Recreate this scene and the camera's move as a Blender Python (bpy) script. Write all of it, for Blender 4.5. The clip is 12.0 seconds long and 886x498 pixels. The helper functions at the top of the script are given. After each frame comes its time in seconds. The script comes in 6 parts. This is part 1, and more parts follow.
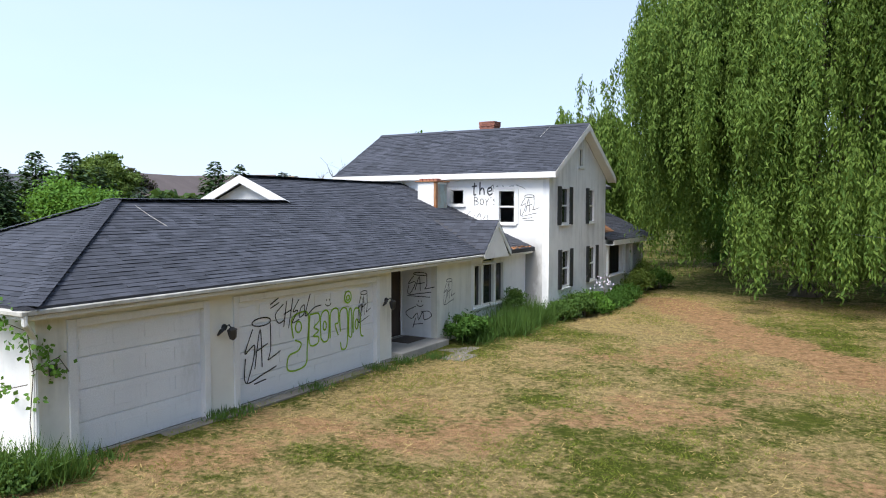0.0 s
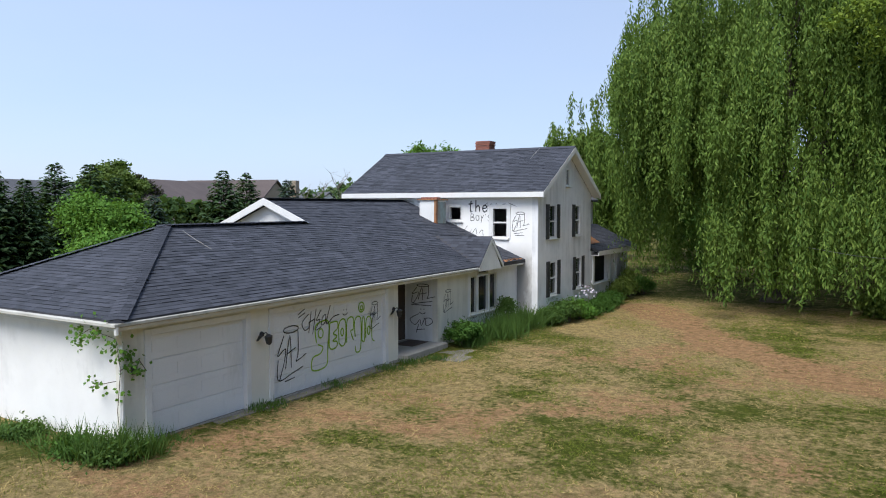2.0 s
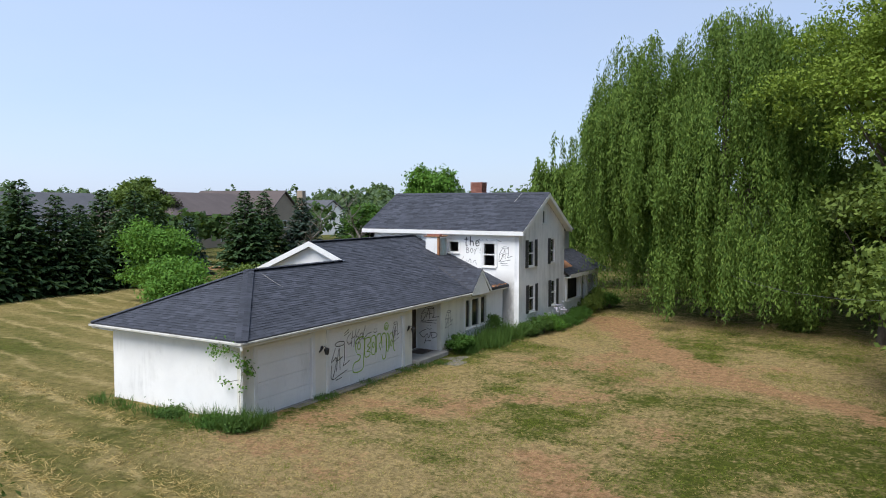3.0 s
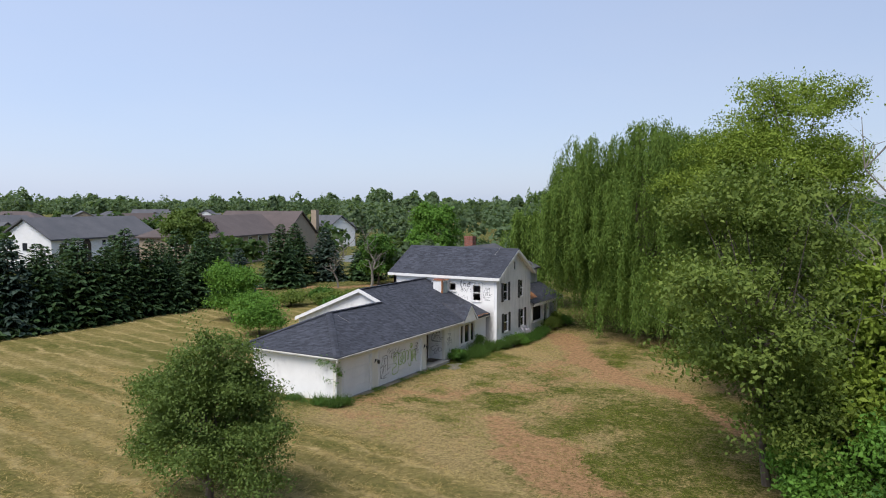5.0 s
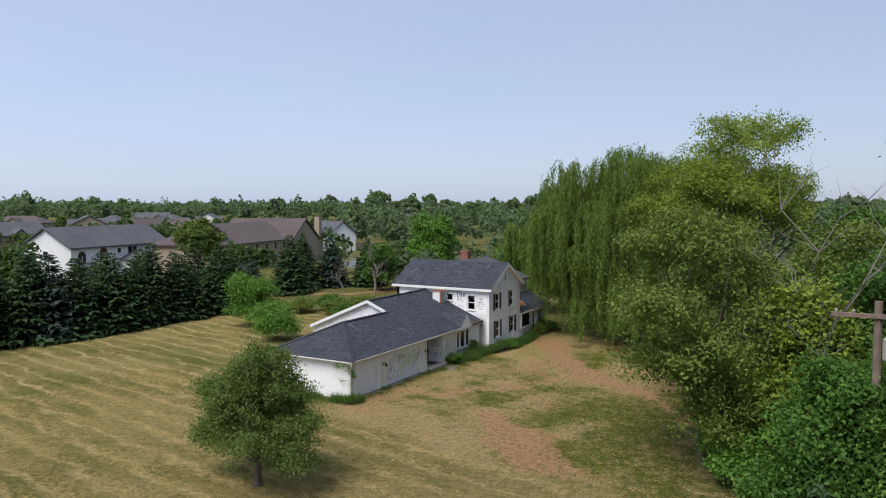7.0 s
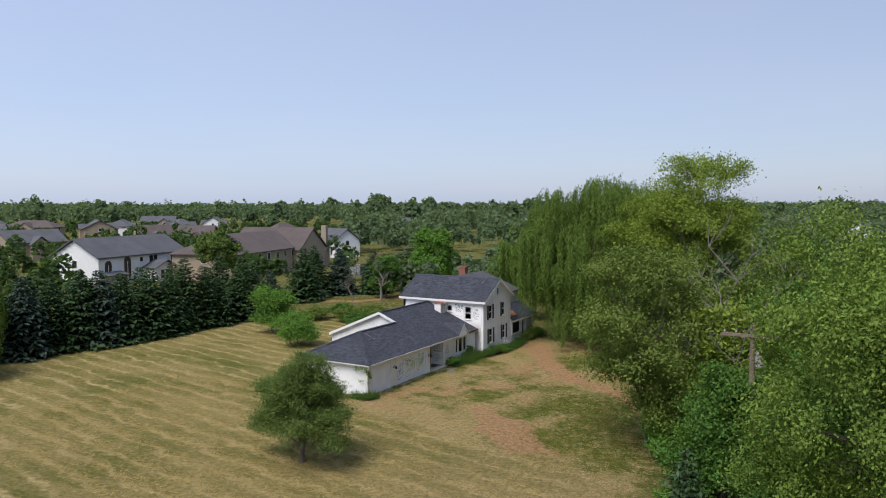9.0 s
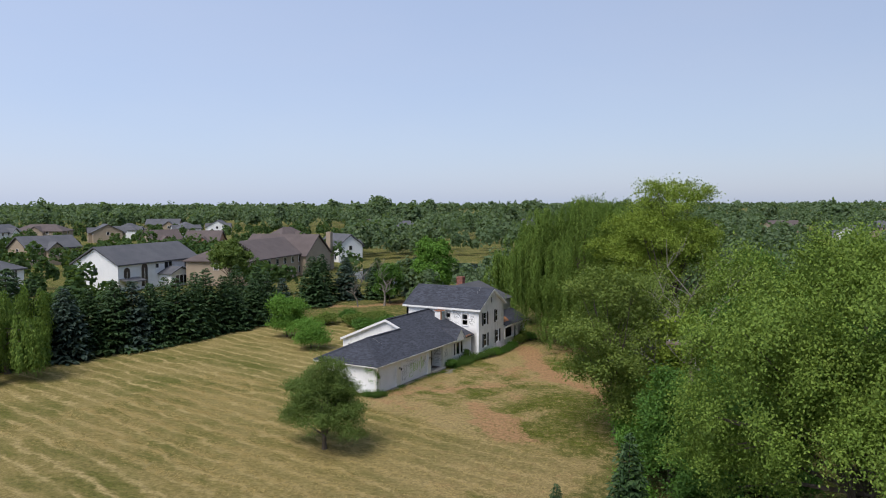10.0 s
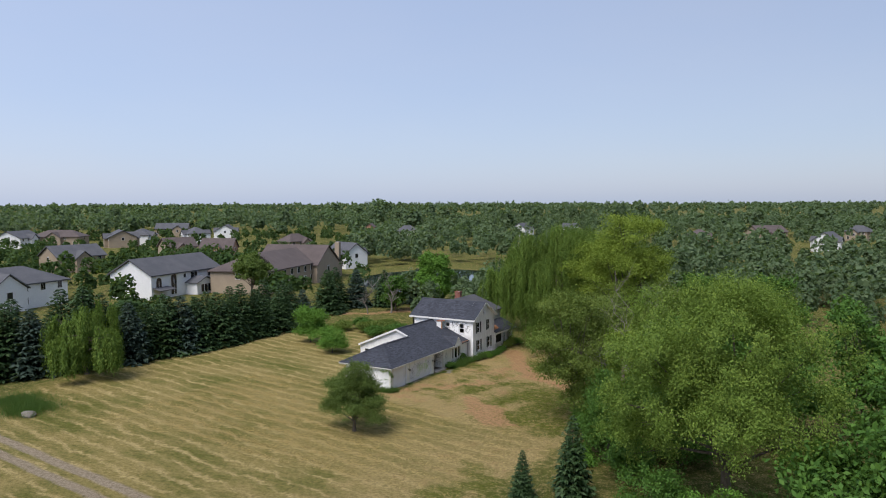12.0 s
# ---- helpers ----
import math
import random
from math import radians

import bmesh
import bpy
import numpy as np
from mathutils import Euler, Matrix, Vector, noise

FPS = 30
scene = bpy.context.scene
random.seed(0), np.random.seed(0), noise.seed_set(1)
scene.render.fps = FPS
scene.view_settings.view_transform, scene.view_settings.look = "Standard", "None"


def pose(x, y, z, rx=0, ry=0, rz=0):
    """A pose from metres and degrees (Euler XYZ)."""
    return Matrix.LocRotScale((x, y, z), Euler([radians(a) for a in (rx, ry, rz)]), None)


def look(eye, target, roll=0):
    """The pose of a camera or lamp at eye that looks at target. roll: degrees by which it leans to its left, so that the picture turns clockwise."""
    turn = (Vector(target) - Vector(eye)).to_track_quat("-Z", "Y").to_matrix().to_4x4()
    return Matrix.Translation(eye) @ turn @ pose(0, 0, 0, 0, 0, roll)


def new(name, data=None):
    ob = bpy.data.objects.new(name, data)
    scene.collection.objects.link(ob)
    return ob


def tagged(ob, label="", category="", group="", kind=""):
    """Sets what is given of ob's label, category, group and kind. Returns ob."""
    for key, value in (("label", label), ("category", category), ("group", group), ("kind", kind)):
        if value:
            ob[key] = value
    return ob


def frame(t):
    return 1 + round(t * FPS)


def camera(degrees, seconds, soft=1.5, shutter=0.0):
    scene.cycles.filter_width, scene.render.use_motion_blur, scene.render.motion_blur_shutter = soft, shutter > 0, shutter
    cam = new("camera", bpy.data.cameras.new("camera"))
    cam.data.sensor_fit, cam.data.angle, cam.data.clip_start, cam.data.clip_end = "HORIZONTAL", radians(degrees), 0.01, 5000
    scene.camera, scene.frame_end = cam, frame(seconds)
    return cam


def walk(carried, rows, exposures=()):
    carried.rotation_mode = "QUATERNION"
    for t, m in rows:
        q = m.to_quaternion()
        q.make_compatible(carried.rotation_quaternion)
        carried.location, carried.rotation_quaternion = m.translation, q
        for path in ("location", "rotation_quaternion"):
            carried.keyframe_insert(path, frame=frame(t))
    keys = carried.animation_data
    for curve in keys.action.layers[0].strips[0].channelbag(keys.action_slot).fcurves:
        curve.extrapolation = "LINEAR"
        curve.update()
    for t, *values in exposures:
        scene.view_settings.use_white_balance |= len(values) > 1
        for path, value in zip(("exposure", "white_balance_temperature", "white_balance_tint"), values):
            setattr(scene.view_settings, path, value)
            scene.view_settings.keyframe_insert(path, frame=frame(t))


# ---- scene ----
cam = camera(63.0, 12.0, 1.05)
METRES, EYE, TILT, LEAN, TURN = 69.5, 4.06, 0.0, 0.0, 30.5
ROWS = [
    (0.0, 0.0, 0.0015, 0.0, 0.0, -3.36, -0.04),
    (0.5, -0.0002, -0.0064, 0.0016, 0.02, -3.33, -0.02),
    (1.0, -0.0003, -0.0156, 0.0037, -0.06, -3.33, -0.02),
    (1.5, -0.0004, -0.0258, 0.006, -0.1, -3.33, -0.03),
    (2.0, -0.0008, -0.0397, 0.0091, -0.15, -3.32, -0.03),
    (2.5, -0.0017, -0.0819, 0.0192, -0.16, -3.34, -0.06),
    (3.0, -0.0038, -0.151, 0.0359, -0.33, -3.37, -0.09),
    (3.5, -0.0068, -0.2387, 0.0572, -0.49, -3.44, -0.15),
    (5.5, -0.0117, -0.4255, 0.1031, -0.68, -3.51, 0.0),
    (6.0, -0.0119, -0.4484, 0.1089, -0.78, -3.52, 0.05),
    (6.5, -0.0122, -0.4714, 0.1148, -0.79, -3.54, 0.07),
    (7.0, -0.0127, -0.4943, 0.1207, -0.78, -3.55, 0.1),
    (9.0, -0.0163, -0.6311, 0.1553, -0.84, -3.59, 0.11),
    (9.5, -0.0171, -0.6883, 0.1696, -0.89, -3.62, 0.16),
    (10.0, -0.0174, -0.7447, 0.1842, -0.87, -3.64, 0.17),
    (10.5, -0.0189, -0.8004, 0.1982, -0.93, -3.67, 0.21),
    (11.0, -0.02, -0.8561, 0.2124, -0.95, -3.71, 0.23),
    (11.5, -0.0211, -0.9135, 0.2269, -0.98, -3.75, 0.22),
    (12.0, -0.0236, -0.9701, 0.2412, -0.97, -3.79, 0.21),
]
walk(cam, [(t, pose(0, 0, EYE, TILT, LEAN, TURN) @ pose(METRES * x, METRES * y, METRES * z, 90 + pitch, roll, yaw)) for t, x, y, z, yaw, pitch, roll in ROWS], [(0.0, 0.75, 6350, 10), (1.0, 0.58, 6300, 10), (2.0, 0.37, 6250, 10), (3.5, 0.34, 6350, 10), (5.5, 0.18, 6500, 13), (9.0, 0.10, 6500, 13), (12.0, 0.06, 6500, 13)])
# ---- world and sun ----
SUN_TO = Vector((-0.06, -0.54, 0.80)).normalized()
world = bpy.data.worlds.new("sky")
scene.world = world
world.use_nodes = True
wn = world.node_tree.nodes
sky = wn.new("ShaderNodeTexSky")
sky.sky_type = "NISHITA"
sky.sun_disc = False
sky.sun_elevation = math.asin(SUN_TO.z)
sky.sun_rotation = math.atan2(SUN_TO.x, SUN_TO.y)
sky.air_density, sky.dust_density, sky.ozone_density = 1.0, 0.9, 1.6
wn["Background"].inputs[1].default_value = 0.15
haze = wn.new("ShaderNodeMix")  # thin even haze over the whole sky
haze.data_type = "RGBA"
haze.inputs[0].default_value = 0.72
veil = wn.new("ShaderNodeTexNoise")  # faint high cloud
veil.inputs["Scale"].default_value, veil.inputs["Detail"].default_value = 1.6, 5
spread = wn.new("ShaderNodeMapping")
spread.inputs["Scale"].default_value = (1, 1, 3.5)
where = wn.new("ShaderNodeTexCoord")
tone = wn.new("ShaderNodeMix")
tone.data_type = "RGBA"
tone.inputs[6].default_value, tone.inputs[7].default_value = (2.45, 3.3, 4.95, 1), (3.3, 3.7, 4.7, 1)
sunward = wn.new("ShaderNodeVectorMath")  # the haze is a little brighter on the sun's side
sunward.operation = "DOT_PRODUCT"
sunward.inputs[1].default_value = (-0.85, -0.5, 0)
level = wn.new("ShaderNodeMapRange")
level.inputs[1].default_value, level.inputs[2].default_value = -1, 1
level.inputs[3].default_value, level.inputs[4].default_value = 0.78, 1.26
glow = wn.new("ShaderNodeVectorMath")
glow.operation = "SCALE"
world.node_tree.links.new(where.outputs["Generated"], sunward.inputs[0])
world.node_tree.links.new(sunward.outputs["Value"], level.inputs[0])
world.node_tree.links.new(level.outputs[0], glow.inputs["Scale"])
for p, q in ((where.outputs["Generated"], spread.inputs[0]), (spread.outputs[0], veil.inputs["Vector"]), (veil.outputs["Fac"], tone.inputs[0]), (tone.outputs[2], glow.inputs[0]), (glow.outputs[0], haze.inputs[7])):
    world.node_tree.links.new(p, q)
world.node_tree.links.new(sky.outputs[0], haze.inputs[6])
world.node_tree.links.new(haze.outputs[2], wn["Background"].inputs[0])
sun = new("sun", bpy.data.lights.new("sun", "SUN"))
sun.data.energy, sun.data.angle, sun.data.color = 3.65, radians(36), (1.0, 0.955, 0.885)
sun.matrix_world = look(SUN_TO * 200, (0, 0, 0))

# ---- materials ----


class Nodes:
    """A short way to write a node material."""

    def __init__(self, name):
        self.m = bpy.data.materials.new(name)
        self.m.use_nodes = True
        self.t = self.m.node_tree
        self.b = self.t.nodes["Principled BSDF"]
        self.pos = self.t.nodes.new("ShaderNodeNewGeometry").outputs["Position"]

    def link(self, a, b):
        self.t.links.new(a, b)

    def node(self, kind, **inputs):
        n = self.t.nodes.new(kind)
        for k, v in inputs.items():
            self.put(n.inputs[k.replace("_", " ")], v)
        return n

    def put(self, socket, v):
        if isinstance(v, bpy.types.NodeSocket):
            self.link(v, socket)
        elif isinstance(v, tuple) and len(v) == 3 and socket.type == "RGBA":
            socket.default_value = (*v, 1)
        else:
            socket.default_value = v

    def noise(self, scale, detail=4.0, rough=0.6, stretch=None):
        p = self.pos
        if stretch:
            mp = self.node("ShaderNodeMapping", Vector=p)
            mp.inputs["Scale"].default_value = stretch
            p = mp.outputs[0]
        return self.node("ShaderNodeTexNoise", Vector=p, Scale=scale, Detail=detail, Roughness=rough).outputs["Fac"]

    def ramp(self, fac, lo, hi):
        n = self.node("ShaderNodeMapRange", Value=fac)
        n.inputs[1].default_value, n.inputs[2].default_value = lo, hi
        return n.outputs[0]

    def mix(self, fac, a, b, mode="MIX"):
        n = self.t.nodes.new("ShaderNodeMix")
        n.data_type, n.blend_type = "RGBA", mode
        for i, v in ((0, fac), (6, a), (7, b)):
            self.put(n.inputs[i], v)
        return n.outputs[2]

    def math(self, op, a, b=0.5):
        n = self.t.nodes.new("ShaderNodeMath")
        n.operation = op
        self.put(n.inputs[0], a)
        self.put(n.inputs[1], b)
        return n.outputs[0]

    def attr(self, name):
        n = self.t.nodes.new("ShaderNodeAttribute")
        n.attribute_name = name
        return n.outputs["Fac"]

    def bump(self, height, strength=0.4, distance=0.02):
        n = self.node("ShaderNodeBump", Height=height, Strength=strength, Distance=distance)
        self.link(n.outputs[0], self.b.inputs["Normal"])

    def done(self, color, rough=0.8, metal=0.0):
        self.put(self.b.inputs["Base Color"], color)
        self.put(self.b.inputs["Roughness"], rough)
        self.b.inputs["Metallic"].default_value = metal
        return self.m


def surface(name, a, b, big=1.5, fine=40.0, rough=0.8, bump=0.3, dirt=None, dirt_from=0.55, metal=0.0, stretch=None, distance=0.01):
    """Two tones mixed at two scales, with a fine relief and, if given, stains."""
    n = Nodes(name)
    f = n.noise(fine, 3, 0.6, stretch)
    c = n.mix(n.ramp(n.noise(big, 5), 0.35, 0.65), a, b)
    c = n.mix(n.ramp(f, 0.3, 0.9), c, tuple(v * 0.72 for v in a))
    if dirt:
        c = n.mix(n.ramp(n.noise(big * 0.7, 8, 0.7, (1, 1, 0.35)), dirt_from, dirt_from + 0.22), c, dirt)
    n.bump(f, bump, distance)
    return n.done(c, rough, metal)


def leafy(name, a, b, c=None, gloss=0.7, through_light=0.27, wide=0.55):
    """Leaves: each its own tone, some light through them."""
    n = Nodes(name)
    rnd = n.t.nodes.new("ShaderNodeNewGeometry").outputs["Random Per Island"]
    col = n.mix(rnd, a, b)
    col = n.mix(n.ramp(n.noise(wide, 3), 0.4, 0.7), col, c or tuple(0.5 * (p + q) for p, q in zip(a, b)))
    n.done(col, gloss)
    n.b.inputs["Specular IOR Level"].default_value = 0.25
    tr = n.node("ShaderNodeBsdfTranslucent", Color=n.mix(0.5, col, (0.20, 0.30, 0.03)))
    ms = n.node("ShaderNodeMixShader")
    ms.inputs[0].default_value = through_light
    n.link(n.b.outputs[0], ms.inputs[1])
    n.link(tr.outputs[0], ms.inputs[2])
    n.link(ms.outputs[0], n.t.nodes["Material Output"].inputs[0])
    return n.m


def pieces(name, a, b, rough=0.85, fine=60.0, bump=0.5, per_object=False):
    """Small pieces, each with a tone of its own."""
    n = Nodes(name)
    if per_object:
        rnd = n.t.nodes.new("ShaderNodeObjectInfo").outputs["Random"]
    else:
        rnd = n.t.nodes.new("ShaderNodeNewGeometry").outputs["Random Per Island"]
    f = n.noise(fine, 2)
    c = n.mix(rnd, a, b)
    c = n.mix(n.ramp(n.noise(0.5, 5, 0.65), 0.4, 0.75), c, tuple(0.6 * v + 0.25 * w for v, w in zip(a, b)))
    c = n.mix(n.ramp(f, 0.5, 1.1), c, tuple(min(1, v * 1.5) for v in b))
    n.bump(f, bump, 0.006)
    return n.done(c, rough)


SHINGLE_A, SHINGLE_B = (0.014, 0.017, 0.025), (0.058, 0.063, 0.082)
m_shingle = pieces("asphalt_shingle", SHINGLE_A, SHINGLE_B)
m_shingle_one = pieces("asphalt_shingle_single", SHINGLE_A, SHINGLE_B, per_object=True)
m_roofbase = surface("roof_underlay", (0.035, 0.036, 0.042), (0.05, 0.05, 0.06))


def stucco(name, a, b, dirt, start):
    """Painted render with rain streaks and grey weathering."""
    n = Nodes(name)
    f = n.noise(90, 3)
    c = n.mix(n.ramp(n.noise(0.8, 6), 0.35, 0.7), a, b)
    streak = n.math("MULTIPLY", n.ramp(n.noise(3.2, 4, 0.6, (1, 1, 0.12)), 0.42, 0.8), n.ramp(n.noise(0.5, 5, 0.7), start, start + 0.3))
    c = n.mix(streak, c, dirt)
    c = n.mix(n.ramp(n.noise(26, 5, 0.7), 0.62, 0.85), c, tuple(v * 0.8 for v in b))
    n.bump(f, 0.35, 0.006)
    return n.done(c, 0.9)


m_stucco = stucco("white_stucco", (0.80, 0.795, 0.78), (0.73, 0.725, 0.71), (0.30, 0.29, 0.28), 0.48)
m_stucco_old = stucco("weathered_stucco", (0.82, 0.82, 0.82), (0.70, 0.71, 0.72), (0.26, 0.26, 0.26), 0.38)
m_cream = stucco("cream_stucco", (0.76, 0.74, 0.66), (0.68, 0.66, 0.59), (0.34, 0.33, 0.27), 0.42)


def stained():
    """White render with a sooty, mossy stain where the wing's eave drains on to it."""
    n = Nodes("stained_stucco")
    c = n.mix(n.ramp(n.noise(0.8, 6), 0.35, 0.7), (0.86, 0.855, 0.84), (0.79, 0.785, 0.77))
    sep = n.node("ShaderNodeSeparateXYZ", Vector=n.pos)
    away = n.math("ABSOLUTE", n.math("ADD", sep.outputs[0], 10.75))
    low = n.ramp(sep.outputs[2], 3.3, 2.3)
    k = n.math("MULTIPLY", n.ramp(n.math("SUBTRACT", away, n.math("MULTIPLY", n.noise(1.6, 6, 0.7, (1, 1, 0.5)), 1.4)), 0.25, -0.45), low)
    c = n.mix(n.math("MULTIPLY", k, 0.8), c, (0.17, 0.16, 0.15))
    c = n.mix(n.ramp(n.noise(2.6, 7, 0.75, (1, 1, 0.25)), 0.62, 0.8), c, (0.45, 0.44, 0.42))
    n.bump(n.noise(90, 3), 0.35, 0.006)
    return n.done(c, 0.9)


m_stucco_stain = stained()
m_white = surface("white_paint", (0.80, 0.80, 0.79), (0.72, 0.72, 0.71), 2.0, 60, 0.55, 0.15, (0.45, 0.43, 0.39), 0.62)
m_door = surface("white_door_paint", (0.84, 0.85, 0.86), (0.77, 0.78, 0.79), 1.2, 50, 0.45, 0.1, (0.45, 0.46, 0.42), 0.6)
m_gutter = surface("dull_gutter", (0.58, 0.57, 0.53), (0.48, 0.47, 0.43), 1.2, 40, 0.5, 0.1, (0.25, 0.24, 0.20), 0.5)
m_black = surface("black_shutter_paint", (0.035, 0.036, 0.040), (0.06, 0.06, 0.065), 3, 60, 0.6, 0.2)
m_brown = surface("brown_door_wood", (0.045, 0.028, 0.020), (0.07, 0.045, 0.03), 2, 30, 0.6, 0.3, stretch=(1, 1, 0.1))
# the darkness of unlit rooms is put into this colour
m_dark = surface("painted_interior_shade", (0.05, 0.048, 0.045), (0.08, 0.075, 0.07), 1, 20, 0.9, 0.1)
m_concrete = surface("concrete", (0.36, 0.34, 0.31), (0.27, 0.26, 0.24), 1.5, 45, 0.9, 0.4, (0.16, 0.15, 0.12), 0.55)
m_slab = surface("mossy_concrete", (0.22, 0.20, 0.17), (0.15, 0.135, 0.11), 2.5, 45, 0.95, 0.5, (0.09, 0.085, 0.05), 0.5)
m_rust = surface("rusted_metal", (0.32, 0.13, 0.05), (0.42, 0.22, 0.10), 5, 60, 0.8, 0.4, (0.10, 0.05, 0.03), 0.5)
m_patina = surface("green_patina", (0.30, 0.38, 0.36), (0.22, 0.27, 0.26), 5, 50, 0.6, 0.3, (0.30, 0.14, 0.07), 0.5)
m_brick = pieces("red_brick", (0.20, 0.075, 0.055), (0.33, 0.14, 0.10), 0.9, 60, 0.4)
m_brick_one = pieces("red_brick_single", (0.20, 0.075, 0.055), (0.33, 0.14, 0.10), 0.9, 60, 0.4, True)
m_mortar = surface("mortar", (0.42, 0.39, 0.36), (0.34, 0.31, 0.28), 3, 60)
m_bark = surface("bark", (0.085, 0.066, 0.048), (0.14, 0.115, 0.09), 3, 18, 0.95, 0.9, stretch=(1, 1, 0.2), distance=0.03)
m_deadwood = surface("bleached_wood", (0.22, 0.20, 0.17), (0.16, 0.14, 0.12), 3, 25, 0.9, 0.5)
m_pole = surface("weathered_pole_wood", (0.16, 0.12, 0.09), (0.24, 0.19, 0.15), 3, 30, 0.9, 0.5, stretch=(1, 1, 0.1))
m_iron = surface("black_iron", (0.02, 0.02, 0.022), (0.04, 0.04, 0.04), 6, 60, 0.5, 0.2)
m_wire = surface("wire", (0.10, 0.10, 0.10), (0.14, 0.14, 0.14), 6, 60, 0.5, 0.1)
m_spray_black = surface("black_spray_paint", (0.015, 0.015, 0.018), (0.03, 0.03, 0.035), 8, 60, 0.5, 0.1)
m_spray_green = surface("green_spray_paint", (0.26, 0.48, 0.02), (0.34, 0.55, 0.05), 8, 60, 0.5, 0.1)
m_siding = surface("white_siding", (0.80, 0.80, 0.80), (0.74, 0.75, 0.76), 0.5, 6, 0.6, 0.1)
m_tan = surface("tan_brick_wall", (0.36, 0.29, 0.21), (0.30, 0.24, 0.18), 0.5, 8, 0.9, 0.2)
m_salmon = surface("salmon_brick_wall", (0.50, 0.27, 0.18), (0.42, 0.24, 0.17), 0.5, 8, 0.9, 0.2)
m_farroof_grey = surface("grey_shingle_roof", (0.075, 0.078, 0.088), (0.11, 0.11, 0.12), 0.4, 7, 0.9, 0.2)
m_farroof_brown = surface("brown_shingle_roof", (0.085, 0.066, 0.062), (0.115, 0.09, 0.085), 0.4, 7, 0.9, 0.2)


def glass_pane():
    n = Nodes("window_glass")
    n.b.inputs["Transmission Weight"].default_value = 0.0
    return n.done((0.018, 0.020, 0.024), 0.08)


m_glass = glass_pane()
m_leaf_willow = leafy("willow_leaf", (0.050, 0.112, 0.016), (0.180, 0.262, 0.046), (0.105, 0.175, 0.028))
m_leaf_dark = leafy("dark_green_leaf", (0.038, 0.105, 0.018), (0.095, 0.195, 0.030), (0.06, 0.14, 0.022))
m_leaf_bright = leafy("bright_green_leaf", (0.070, 0.175, 0.022), (0.135, 0.270, 0.038))
m_leaf_olive = leafy("olive_green_leaf", (0.070, 0.115, 0.022), (0.175, 0.230, 0.042))
m_leaf_yellow = leafy("yellow_green_leaf", (0.130, 0.200, 0.024), (0.220, 0.290, 0.038))
m_leaf_locust = leafy("locust_leaf", (0.080, 0.145, 0.022), (0.215, 0.300, 0.050), (0.140, 0.222, 0.034))
m_leaf_field = leafy("field_tree_leaf", (0.062, 0.108, 0.022), (0.130, 0.185, 0.040))
m_needle = leafy("spruce_needle", (0.020, 0.050, 0.018), (0.054, 0.096, 0.034), None, 0.6, 0.1)
m_needle_blue = leafy("blue_spruce_needle", (0.030, 0.055, 0.042), (0.056, 0.086, 0.064), None, 0.6, 0.1)
# paler and greyer than near leaves: distance haze is put into the colour
m_wood_hazed = leafy("hazed_foliage", (0.060, 0.105, 0.056), (0.165, 0.220, 0.118), (0.105, 0.160, 0.080), 0.9, 0.4, 0.02)
m_garden = leafy("garden_tree_leaf", (0.030, 0.062, 0.022), (0.070, 0.115, 0.036), (0.05, 0.10, 0.03), 0.9, 0.3, 0.05)
m_weed = leafy("weed_leaf", (0.038, 0.090, 0.018), (0.092, 0.165, 0.032))
m_leaf_purple = leafy("purple_leaf", (0.020, 0.016, 0.020), (0.045, 0.030, 0.036))
m_grass = leafy("lawn_blade", (0.105, 0.145, 0.014), (0.200, 0.215, 0.030), None, 0.8, 0.3)
m_straw = leafy("straw_blade", (0.34, 0.245, 0.09), (0.54, 0.41, 0.17), (0.43, 0.32, 0.12), 0.8, 0.1)
m_petal = surface("pale_petal", (0.62, 0.55, 0.66), (0.75, 0.70, 0.78))

# ---- mesh building ----


